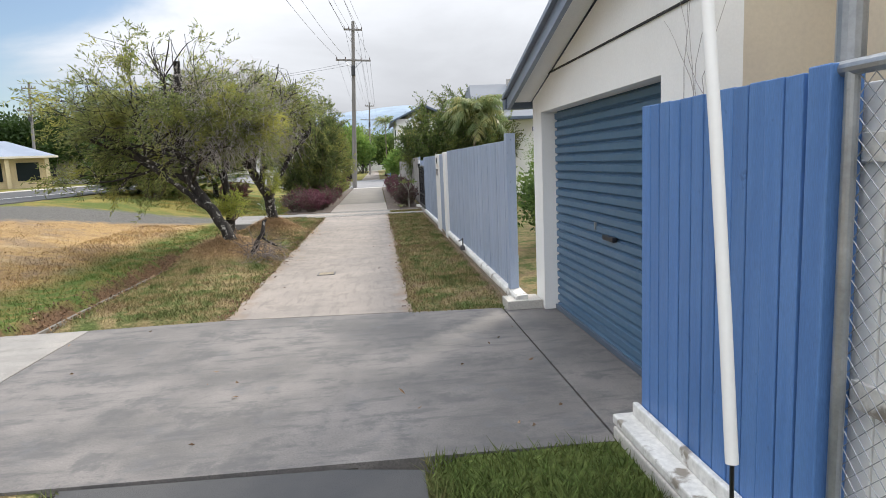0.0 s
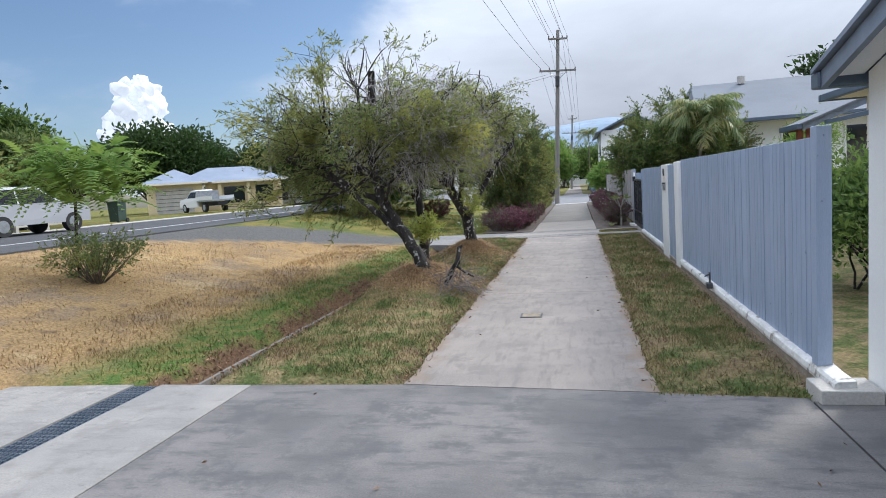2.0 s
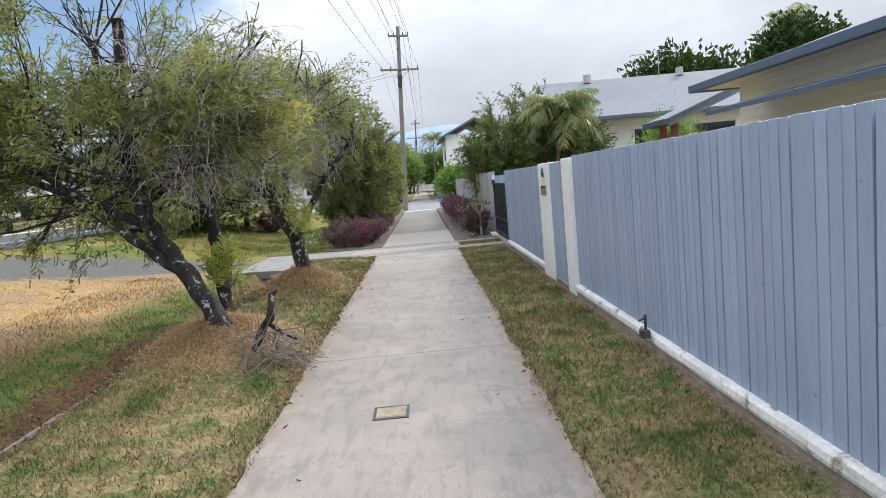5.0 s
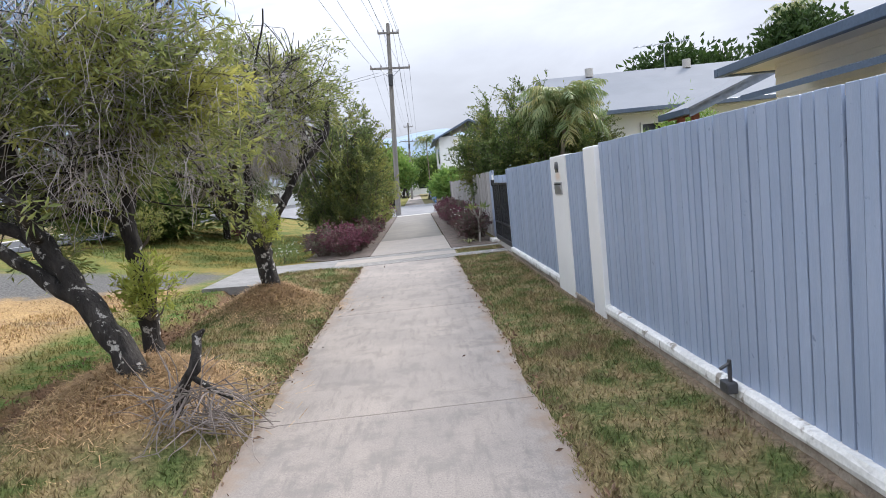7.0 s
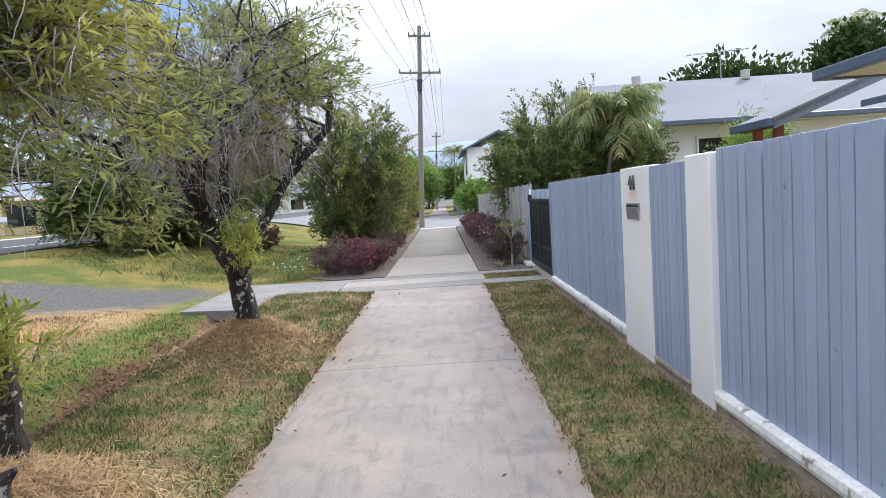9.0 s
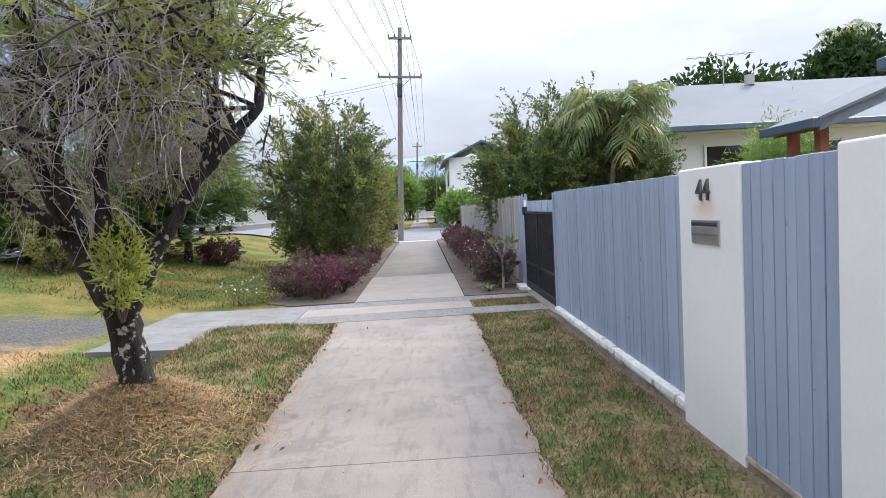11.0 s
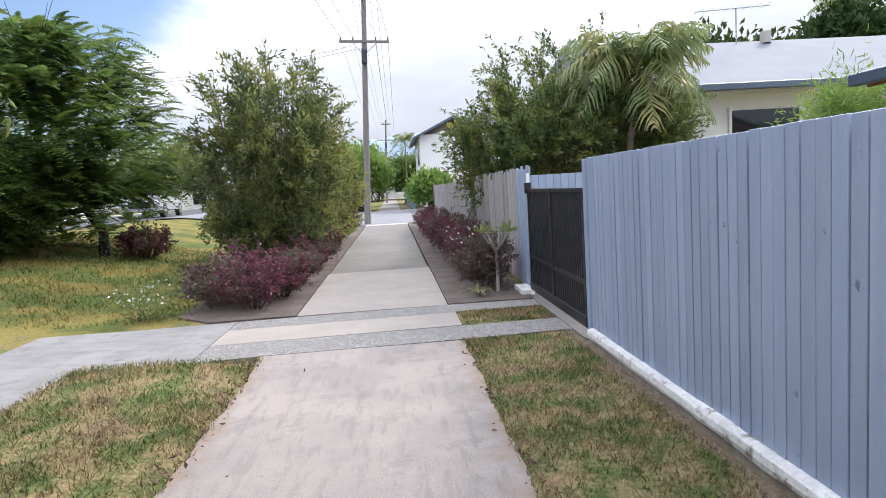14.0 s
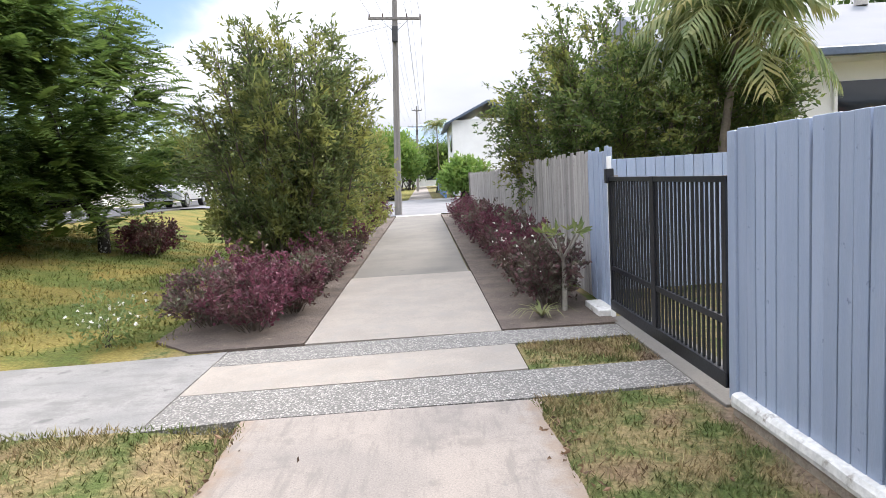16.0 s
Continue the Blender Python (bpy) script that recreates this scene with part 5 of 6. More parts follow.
def leafy_bush(name, label, at, radii, seed, stems, shoots, shoot_len, count, leaf, width, material, category="shrub", group="", droop=0.05, stem_r=0.02, low=0.15, waist=0.6, lean=(0, 0)):
    """Many stems that rise and spread from one foot, clothed in leafy shoots of uneven length."""
    rng = random.Random(seed)
    R, lines = Vector(radii), []
    for i in range(stems):
        ang, u = i * 2.39996 + rng.uniform(-0.3, 0.3), math.sqrt(rng.random())
        top = Vector((R.x * u * math.cos(ang), R.y * u * math.sin(ang), R.z * (1 - 0.42 * u ** 2.5) * rng.uniform(0.72, 1.03)))
        foot = Vector((top.x * 0.12, top.y * 0.12, -0.05))
        path = []
        for k in range(8):
            w = k / 7
            out = w ** waist
            p = Vector((foot.x + (top.x - foot.x) * out + lean[0] * w, foot.y + (top.y - foot.y) * out + lean[1] * w, foot.z + (top.z - foot.z) * w)) + rand_dir(rng) * 0.025 * R.x
            path.append((p, stem_r * (1 - 0.82 * w)))
        lines.append(path)
    starts = []
    for _ in range(shoots):
        path = rng.choice(lines)
        w = low + (1 - low) * rng.random() ** 0.75
        k = min(6, int(w * 7))
        p = path[k][0].lerp(path[k + 1][0], w * 7 - k)
        out = Vector((p.x, p.y, 0)) / max(R.x, 0.01)
        starts.append((p, (out * 0.8 + Vector((0, 0, 0.45)) + rand_dir(rng) * 0.5).normalized()))
    twigs, pts = twig_sprays(rng, starts, shoot_len, count, droop, 0.4, stem_r * 0.22)
    pts = [(p, d) for p, d in pts if p.z > 0.02]
    th = thing(name, label, category, group, at=Matrix.Translation(at))
    v, f = tubes(lines, 6)
    part("trunk" if category == "tree" else "stem", as_mesh("stem", v, f, M_BARK_BROWN, True), None, th, "brown woody stem")
    v, f = tubes(twigs, 3)
    tagged(part("twig_mass", as_mesh("twig_mass", v, f, M_BARK_BROWN), None, th), kind="stuff")
    v, f = leaf_data(pts, rng, leaf, width, droop, 1, leaf * 0.25)
    part("crown" if category == "tree" else "leaves", as_mesh("leaves", v, f, material), None, th)
    return th


def shrub(name, label, at, radii, seed, count, leaf, width, material, stems=10, trunk_mat=None, category="shrub", clumps=14, spread=0.22, group="", low=0.05, per=3, droop=0.0, stem_r=0.018, topple=0.0):
    """Stems from the ground with leafy clumps round their ends; the outline stays ragged."""
    rng = random.Random(seed)
    paths, cl = [], []
    R = Vector(radii)
    for i in range(clumps):
        d = rand_dir(rng, 0.35)
        if d.z < -0.2:
            d.z = -d.z * 0.5
        k = rng.uniform(0.45, 1.0)
        cl.append((Vector((d.x * R.x * k, d.y * R.y * k, R.z * low + R.z * (0.5 + 0.5 * d.z * k) * (1 + topple * rng.random()))), rng.uniform(0.7, 1.25)))
    for i in range(stems):
        c, _ = cl[i % len(cl)]
        b = Vector((rng.uniform(-0.25, 0.25) * R.x, rng.uniform(-0.25, 0.25) * R.y, -0.05))
        path = []
        for k in range(6):
            u = k / 5
            p = b.lerp(c, u) + rand_dir(rng) * 0.05 * R.x
            p.z = b.z + (c.z - b.z) * u ** 0.8
            path.append((p, stem_r * (1 - 0.75 * u)))
        paths.append(path)
    th = thing(name, label, category, group, at=Matrix.Translation(at))
    v, f = tubes(paths, 5)
    part("trunk" if category == "tree" else "stem", as_mesh("stem", v, f, trunk_mat or M_BARK, True), None, th, "brown woody stem")
    pts = []
    sz = spread * (R.x + R.y + R.z) / 3 * 2
    for _ in range(count):
        c, s = rng.choice(cl)
        q = c + rand_dir(rng) * (1.75 * sz * s * rng.random() ** 0.42)
        if q.z < 0.02:
            q.z = rng.uniform(0.02, 0.3 * R.z)
        pts.append((q, (q - Vector((0, 0, R.z * 0.5))).normalized()))
    v, f = leaf_data(pts, rng, leaf, width, droop, per, leaf * 0.8)
    part("crown" if category == "tree" else "leaves", as_mesh("leaves", v, f, material), None, th)
    return th


def feather_tree(label, at, trunk_h, crown_c, crown_r, seed, fronds, material, name="tree", frond_len=0.55, category="tree", sweep=(0, 0, 0), trunk_r=0.13):
    """A tree with feathery compound leaves in flat sprays."""
    rng = random.Random(seed)
    paths, tips = [], []
    c = Vector(crown_c)
    trunk_top = Vector((c.x * 0.4, c.y * 0.4, trunk_h))
    paths.append([(Vector((0, 0, -0.05)), trunk_r), (Vector((0.03, 0, trunk_h * 0.5)), trunk_r * 0.85), (trunk_top, trunk_r * 0.7)])
    for i in range(9):
        to = c + Vector([rng.uniform(-1, 1) * r * 0.8 for r in crown_r]) - trunk_top
        grow(rng, trunk_top, to, to.length * 0.6, trunk_r * 0.38, 2, paths, tips, 0.6, 0.05, (2, 3), min_r=0.004)
    th = thing(name, label, category, at=Matrix.Translation(at))
    v, f = tubes(paths, 6)
    part("trunk", as_mesh("trunk", v, f, M_BARK, True), None, th, "dark trunk and spreading limbs")
    verts, faces = [], []
    for _ in range(fronds):
        if rng.random() < 0.7 and tips:
            p, d = rng.choice(tips)
            p = p + rand_dir(rng) * 0.25
        else:
            u = rand_dir(rng)
            k = rng.random() ** 0.4
            p = c + Vector((u.x * crown_r[0], u.y * crown_r[1], u.z * crown_r[2])) * k
        q = Vector(((p.x - c.x) / crown_r[0], (p.y - c.y) / crown_r[1], (p.z - c.z) / crown_r[2]))
        if q.length > 1.15 or p.z < 0.15:
            continue
        out = Vector((p.x - c.x, p.y - c.y, 0.15)).normalized()
        a = (out * 0.8 + rand_dir(rng) * 0.7 + Vector(sweep)).normalized()
        side = a.cross(Vector((0, 0, 1)) + rand_dir(rng) * 0.4).normalized()
        ln = frond_len * rng.uniform(0.6, 1.2)
        for k in range(1, 9):
            u = k / 8
            o = p + a * ln * u - Vector((0, 0, 0.35 * ln * u * u))
            for s in (-1, 1):
                e = (side * s + a * 0.35 - Vector((0, 0, 0.12))).normalized() * ln * 0.34 * (1.05 - 0.75 * u)
                wv = a * ln * 0.06
                b = len(verts)
                verts += [tuple(o - wv), tuple(o + e), tuple(o + wv)]
                faces.append((b, b + 1, b + 2))
    part("crown", as_mesh("crown", verts, faces, material), None, th, "feathery leaf sprays")
    return th


def palm(label, at, h, seed, fronds=15, length=1.3, lean=0.1, category="palm"):
    rng = random.Random(seed)
    th = thing("palm", label, category, at=Matrix.Translation(at))
    top = Vector((lean, 0.05, h))
    part("trunk", tube_mesh("trunk", [((0, 0, -0.05), 0.09), ((lean * 0.3, 0, h * 0.4), 0.065), ((lean * 0.8, 0.03, h * 0.8), 0.052), (tuple(top), 0.05)], M_PALM_TRUNK, 10), None, th, "ringed grey-brown trunk")
    for i in range(fronds):
        ang = i * 2.39996 + rng.uniform(-0.2, 0.2)
        rise = 3.0 - 3.1 * i / fronds + rng.uniform(-0.1, 0.1)
        d = Vector((math.cos(ang), math.sin(ang), rise)).normalized()
        p = top.copy()
        verts, faces, spine = [], [], []
        ln = length * rng.uniform(0.8, 1.1)
        for k in range(23):
            u = k / 22
            spine.append((p.copy(), 0.016 * (1 - 0.85 * u)))
            side = d.cross(Vector((0, 0, 1)))
            side = side.normalized() if side.length > 0.05 else Vector((1, 0, 0))
            if k > 2:
                ll = ln * 0.36 * math.sin(math.pi * (0.12 + 0.84 * u)) + 0.04
                for s in (-1, 1):
                    e = (side * s * 0.85 + d * 0.55 + Vector((0, 0, rng.uniform(-1.1, -0.1)))).normalized() * ll
                    b = len(verts)
                    wv = d * 0.024
                    m2 = p + e * 0.55 + Vector((0, 0, 0.02))
                    verts += [tuple(p - wv), tuple(m2 - wv), tuple(p + e - Vector((0, 0, ll * 0.25))), tuple(m2 + wv), tuple(p + wv)]
                    faces += [(b, b + 1, b + 3, b + 4), (b + 1, b + 2, b + 3)]
            d = (d + Vector((0, 0, -0.092))).normalized()
            p = p + d * ln / 22
        v2, f2 = tubes([spine], 4)
        o = len(verts)
        verts += v2
        faces += [tuple(j + o for j in f) for f in f2]
        part("frond", as_mesh("frond", verts, faces, M_LEAF_PALM), None, th)
    return th


def grass_blades():
    rng = np.random.default_rng(11)

    def field(n, x0, x1, y0, y1, h, w, keep):
        out = []
        while len(out) < n:
            x, y = rng.uniform(x0, x1), rng.uniform(y0, y1)
            dens = 0.5 + noise.noise((x * 1.3, y * 1.3, 2.0)) * 0.9
            if keep(x, y) and rng.random() < max(0.25, dens):
                out.append((x, y, h * rng.uniform(0.5, 1.4), w))
        return out
    pts = []
    pts += field(46000, -2.62, -0.62, 7.05, 19.6, 0.040, 0.005, lambda x, y: x < -0.66 + 0.05 * noise.noise((y * 4, 1, 1)))
    pts += field(30000, 1.2, 2.3, 6.8, 19.75, 0.040, 0.005, lambda x, y: x > 1.23 + 0.05 * noise.noise((y * 4, 5, 1)))
    pts += field(2600, 1.33, 2.35, 20.4, 21.1, 0.04, 0.006, lambda x, y: True)
    pts += field(15000, 1.14, 2.2, 0.6, 3.62, 0.06, 0.005, lambda x, y: y < 3.6 - 0.3 * noise.noise((x * 4, 0, 0)) ** 2)
    pts += field(1200, -2.0, -0.7, 2.3, 3.6, 0.05, 0.005, lambda x, y: True)
    pts += field(16000, -5.2, -2.9, 7.1, 18.5, 0.045, 0.006, lambda x, y: y - 1.15 * x < 23.6)
    pts += field(14000, -9.4, -4.6, 4.5, 18.5, 0.022, 0.007, lambda x, y: y - 1.15 * x < 23.6)
    pts += field(14000, -8.5, -2.1, 21.9, 32, 0.05, 0.010, lambda x, y: True)
    verts, faces = [], []
    for x, y, h, w in pts:
        z = height(x, y) - 0.012
        a = rng.uniform(0, 6.283)
        lx, ly = rng.normal(0, 0.55 * h), rng.normal(0, 0.55 * h)
        b = len(verts)
        verts += [(x - w * math.cos(a), y - w * math.sin(a), z), (x + w * math.cos(a), y + w * math.sin(a), z), (x + lx, y + ly, z + h)]
        faces.append((b, b + 1, b + 2))
    ob = new("grass", as_mesh("grass", verts, faces, M_BLADES))
    tagged(ob, "short patchy lawn grass, partly dried brown", "grass", kind="stuff")


def litter():
    rng = random.Random(3)
    pts = []
    for _ in range(8500):
        x, y = rng.gauss(-2.74, 0.17), rng.uniform(7.05, 17.5)
        pts.append((Vector((x, y, height(x, y) + 0.005 + abs(rng.gauss(0, 0.02)))), rand_dir(rng)))
    for _ in range(900):
        side = rng.random() < 0.6
        x = rng.gauss(-0.72, 0.05) if side else rng.gauss(1.28, 0.05)
        y = rng.uniform(7.1, 19.5)
        pts.append((Vector((x, y, max(0.004, height(x, y)) + 0.006)), rand_dir(rng)))
    for _ in range(70):
        x, y = rng.uniform(-2.0, 2.5), rng.uniform(3.7, 20)
        pts.append((Vector((x, y, 0.012)), Vector((rng.gauss(0, 1), rng.gauss(0, 1), 0.05)).normalized()))
    v, f = leaf_data(pts, rng, 0.05, 0.022, 0.3, 1)
    tagged(new("leaf_litter", as_mesh("leaf_litter", v, f, M_LITTER)), "brown dead leaves along the ditch and path edges", "leaf litter", kind="stuff")
    # straw heaps round the trunks
    for mx, my, n in ((-1.65, 11.6, 7000), (-1.52, 15.35, 7000)):
        verts, faces = [], []
        for _ in range(n):
            x, y = mx + rng.gauss(0, 0.38), my + rng.gauss(0, 0.38)
            z = height(x, y) + abs(rng.gauss(0, 0.012))
            a = rng.uniform(0, 6.283)
            ln = rng.uniform(0.04, 0.14)
            d = Vector((math.cos(a), math.sin(a), rng.gauss(0, 0.25)))
            s = Vector((-d.y, d.x, 0)) * 0.0035
            p = Vector((x, y, z))
            b = len(verts)
            verts += [tuple(p - s), tuple(p + s), tuple(p + d * ln + s * 0.4), tuple(p + d * ln - s * 0.4)]
            faces.append((b, b + 1, b + 2, b + 3))
        tagged(new("straw_mound", as_mesh("straw_mound", verts, faces, M_STRAW)), "mound of dry straw round a tree foot", "straw", "tree mounds", kind="stuff")


def dead_branch():
    rng = random.Random(8)
    br = thing("fallen_branch", "broken dark branch with bare grey twigs by the mound", "branch")
    part("limb", tube_mesh("limb", [((-1.2, 11.05, 0.1), 0.03), ((-1.14, 11.0, 0.24), 0.04), ((-1.07, 10.94, 0.34), 0.046), ((-1.03, 10.9, 0.42), 0.033), ((-0.95, 10.86, 0.5), 0.042), ((-0.94, 10.92, 0.62), 0.03), ((-0.93, 10.92, 0.70), 0.034), ((-0.88, 10.93, 0.735), 0.01)], M_BARK, 8), None, br)
    part("limb", tube_mesh("limb", [((-1.0, 10.85, 0.48), 0.02), ((-0.85, 10.85, 0.36), 0.016), ((-0.72, 10.8, 0.3), 0.01)], M_BARK, 6), None, br)
    paths = []
    for _ in range(110):
        p = Vector((rng.gauss(-1.0, 0.12), rng.gauss(10.88, 0.12), rng.uniform(0.12, 0.4)))
        d = Vector((rng.gauss(0.25, 0.6), rng.gauss(-0.2, 0.6), rng.gauss(-0.1, 0.35))).normalized()
        path = []
        for k in range(5):
            path.append((p.copy(), 0.006 * (1 - 0.18 * k)))
            d = (d + rand_dir(rng) * 0.3 + Vector((0, 0, -0.1))).normalized()
            p = p + d * rng.uniform(0.06, 0.16)
            p.z = max(p.z, 0.03 + height(p.x, p.y))
        paths.append(path)
    v, f = tubes(paths, 4)
    tagged(part("brushwood", as_mesh("brushwood", v, f, M_BRUSH), None, br, "bare grey twigs"), kind="stuff")


def plants():
    bottlebrush("ragged bottlebrush tree with two dark leaning trunks in straw", (-1.65, 11.5, 0.3),
                [([(-1.5, 11.4, 0.25), (-1.85, 11.5, 0.85), (-2.25, 11.6, 1.45), (-2.35, 11.6, 2.1), (-2.25, 11.6, 3.4)], 0.10),
                 ([(-1.7, 12.05, 0.25), (-1.72, 12.05, 0.9), (-1.75, 12.0, 1.5), (-1.55, 12.0, 2.3), (-1.4, 12.0, 3.0)], 0.078),
                 ([(-2.25, 11.6, 1.4), (-2.8, 11.5, 1.75), (-3.4, 11.4, 2.2)], 0.05),
                 ([(-1.8, 11.5, 0.8), (-2.45, 11.45, 1.4), (-3.05, 11.5, 1.85), (-3.7, 11.4, 2.15)], 0.055)],
                21, (-2.75, 11.75, 2.42), (2.35, 1.55, 1.35), 2300, 2300, (-1.5, 11.8, 2.5), (1.4, 1.0, 0.9))
    bottlebrush("ragged bottlebrush tree with a dark trunk and drooping dead twigs", (-1.52, 15.35, 0.35),
                [([(-1.5, 15.35, 0.25), (-1.58, 15.35, 0.9), (-1.9, 15.4, 1.5), (-2.1, 15.3, 2.3), (-2.0, 15.3, 3.3)], 0.125),
                 ([(-1.55, 15.3, 0.85), (-1.3, 15.35, 1.35), (-1.0, 15.4, 1.85), (-0.55, 15.5, 2.35), (-0.5, 15.5, 2.75)], 0.06),
                 ([(-1.7, 15.35, 1.2), (-1.6, 15.3, 2.0), (-1.5, 15.3, 3.0)], 0.06)],
                22, (-1.95, 15.4, 2.8), (1.6, 1.7, 1.15), 1050, 5200, (-1.95, 15.2, 2.45), (1.5, 1.3, 1.0))
    # leafy shoots on the trunks
    leafy_bush("trunk_shoots", "yellow-green leafy shoots at a tree trunk", (-1.45, 15.08, 0.95), (0.16, 0.14, 0.62), 30, 7, 60, 0.16, 15, 0.075, 0.018, M_LEAF_SHOOT, group="trunk shoots", stem_r=0.008)
    leafy_bush("trunk_shoots", "yellow-green leafy shoots at a tree trunk", (-1.62, 11.9, 0.72), (0.26, 0.2, 0.42), 31, 8, 60, 0.18, 15, 0.08, 0.02, M_LEAF_SHOOT, group="trunk shoots", stem_r=0.008)
    # tall bush beside the path
    leafy_bush("tree", "tall dense green bush tree above purple hedge plants", (-1.8, 27.0, 0.0), (1.5, 1.6, 4.75), 41, 54, 1600, 0.5, 18, 0.135, 0.042, M_LEAF_BUSH, "tree", stem_r=0.03, low=0.2, waist=0.55)
    # stands at the yellow-lit right part; that light is in its leaf colour
    leafy_bush("tree", "yellow-green bush tree beside the footpath", (-1.5, 32.2, 0.0), (1.2, 1.8, 3.5), 42, 26, 700, 0.45, 15, 0.14, 0.05, M_LEAF_YELLOW, "tree", stem_r=0.03)
    leafy_bush("shrub", "leafy green undergrowth below the tall bush", (-2.0, 26.4, 0.0), (1.1, 1.0, 1.7), 43, 26, 420, 0.4, 15, 0.12, 0.042, M_LEAF_BUSH, stem_r=0.014)
    # dark feathery tree on the lawn
    feather_tree("dark green feathery spreading tree on the lawn", (-6.15, 28.8, 0.4), 1.1, (-0.9, 0.3, 2.7), (2.75, 2.9, 2.6), 51, 7600, M_LEAF_DARK, frond_len=0.52, sweep=(0.45, 0, 0.05))
    feather_tree("low dark feathery tree near the road", (-8.3, 26.0, 0.85), 0.8, (0.0, 0, 1.2), (1.9, 1.9, 1.3), 52, 3000, M_LEAF_DARK, sweep=(0.3, 0, 0))
    # purple hedge plants
    purple, mixed, green = "purple-leaved hedge plant in a soil bed", "grey-green and purple hedge plant in a soil bed", "yellow-green hedge plant in a soil bed"
    for x, y, r, h, sd, mt, lab in ((-1.35, 22.35, 0.5, 0.74, 61, M_LEAF_PURPLE, purple), (-1.95, 22.75, 0.5, 0.7, 62, M_LEAF_GREY, mixed), (-1.1, 23.2, 0.45, 0.66, 60, M_LEAF_PURPLE, purple), (-1.75, 23.7, 0.55, 0.8, 59, M_LEAF_PURPLE, purple),
                                    (-1.05, 24.3, 0.42, 0.62, 63, M_LEAF_GREY, mixed), (-1.15, 25.6, 0.5, 0.75, 64, M_LEAF_PURPLE, purple), (-1.1, 27.0, 0.48, 0.7, 65, M_LEAF_GREY, mixed), (-1.15, 28.5, 0.5, 0.8, 58, M_LEAF_PURPLE, purple),
                                    (-1.15, 30.2, 0.5, 0.85, 66, M_LEAF_YELLOW, green), (-1.15, 32.2, 0.5, 0.9, 67, M_LEAF_PURPLE, purple), (-1.15, 35.0, 0.55, 0.95, 68, M_LEAF_YELLOW, green), (-1.15, 38.5, 0.55, 0.95, 69, M_LEAF_PURPLE, purple)):
        leafy_bush("hedge_plant", lab, (x, y, 0.0), (r, r, h), sd, 34, 210, 0.2, 12, 0.062, 0.036, mt, group="hedge beside the path", stem_r=0.007, low=0.25, waist=0.8)
    for i in range(13):
        mt = M_LEAF_GREY if i in (0, 2, 5, 8) else M_LEAF_PURPLE
        leafy_bush("hedge_plant", mixed if mt is M_LEAF_GREY else purple, (1.92 - 0.01 * i, 22.65 + i * 1.15, 0.0), (0.4, 0.55, 0.86 + 0.05 * (i % 3)), 80 + i, 34, 230 if i < 6 else 150, 0.2, 12, 0.062, 0.036, mt, group="hedge under the fence", stem_r=0.007, low=0.22, waist=0.8)
    leafy_bush("hedge_plant", "dark purple clipped shrub on the lawn", (-5.4, 29.3, height(-5.4, 29.3)), (0.75, 0.7, 0.8), 95, 34, 240, 0.2, 12, 0.08, 0.045, M_LEAF_PURPLE, stem_r=0.01, waist=0.7)
    leafy_bush("shrub", "low yellow-green shrub by the road", (-7.2, 24.2, height(-7.2, 24.2)), (0.8, 0.8, 1.5), 97, 20, 200, 0.35, 12, 0.11, 0.035, M_LEAF_YELLOW, stem_r=0.014)
    shrub("flowering_plant", "small leafy plant with white flowers", (-2.75, 22.1, 0.0), (0.35, 0.3, 0.4), 96, 260, 0.06, 0.03, M_LEAF_MID, 8, clumps=12, stem_r=0.005)
    rng = random.Random(4)
    pts = [(Vector((-2.75 + rng.gauss(0, 0.2), 22.1 + rng.gauss(0, 0.2), rng.uniform(0.2, 0.5))), rand_dir(rng)) for _ in range(36)]
    v, f = leaf_data(pts, rng, 0.035, 0.03, 0, 3)
    tagged(part("blossom", as_mesh("blossom", v, f, M_PETAL), None, thing("flowers", "small white flowers over the bed edge", "flowers", at=Matrix.Identity(4))), kind="stuff")
    pts = [(Vector((1.75 + rng.gauss(0, 0.16), rng.uniform(22.3, 25.5), rng.uniform(0.35, 0.85))), rand_dir(rng)) for _ in range(40)]
    v, f = leaf_data(pts, rng, 0.03, 0.026, 0, 3)
    tagged(part("blossom", as_mesh("blossom", v, f, M_PETAL), None, thing("flowers", "small white flowers among the purple hedge", "flowers")), kind="stuff")
    # frangipani-like stub and strappy plant by the gate
    st = thing("young_tree", "small bare-stemmed tree with pale forked branches", "young tree", at=Matrix.Translation((2.02, 22.25, 0)))
    tw = [[(Vector((0, 0, -0.03)), 0.03), (Vector((0.01, 0, 0.35)), 0.024), (Vector((0, 0, 0.6)), 0.02)]]
    for k in range(6):
        a = k * 1.05
        tw.append([(Vector((0, 0, 0.58)), 0.016), (Vector((0.1 * math.cos(a), 0.1 * math.sin(a), 0.7)), 0.014), (Vector((0.2 * math.cos(a), 0.2 * math.sin(a), 0.86)), 0.012)])
    v, f = tubes(tw, 7)
    part("stem", as_mesh("stem", v, f, surface("pale_smooth_bark", (0.34, 0.32, 0.28), (0.26, 0.24, 0.21), 6, 40, 0.8), True), None, st)
    pts = [(p[2][0], (p[2][0] - p[0][0]).normalized()) for p in tw[1:]] * 3
    v, f = leaf_data(pts, rng, 0.16, 0.045, 0.2, 2)
    part("leaves", as_mesh("leaves", v, f, M_LEAF_MID), None, st)
    sp = thing("strap_plant", "strappy pale green plant in the bed by the gate", "plant", at=Matrix.Translation((1.72, 22.0, 0)))
    verts, faces = [], []
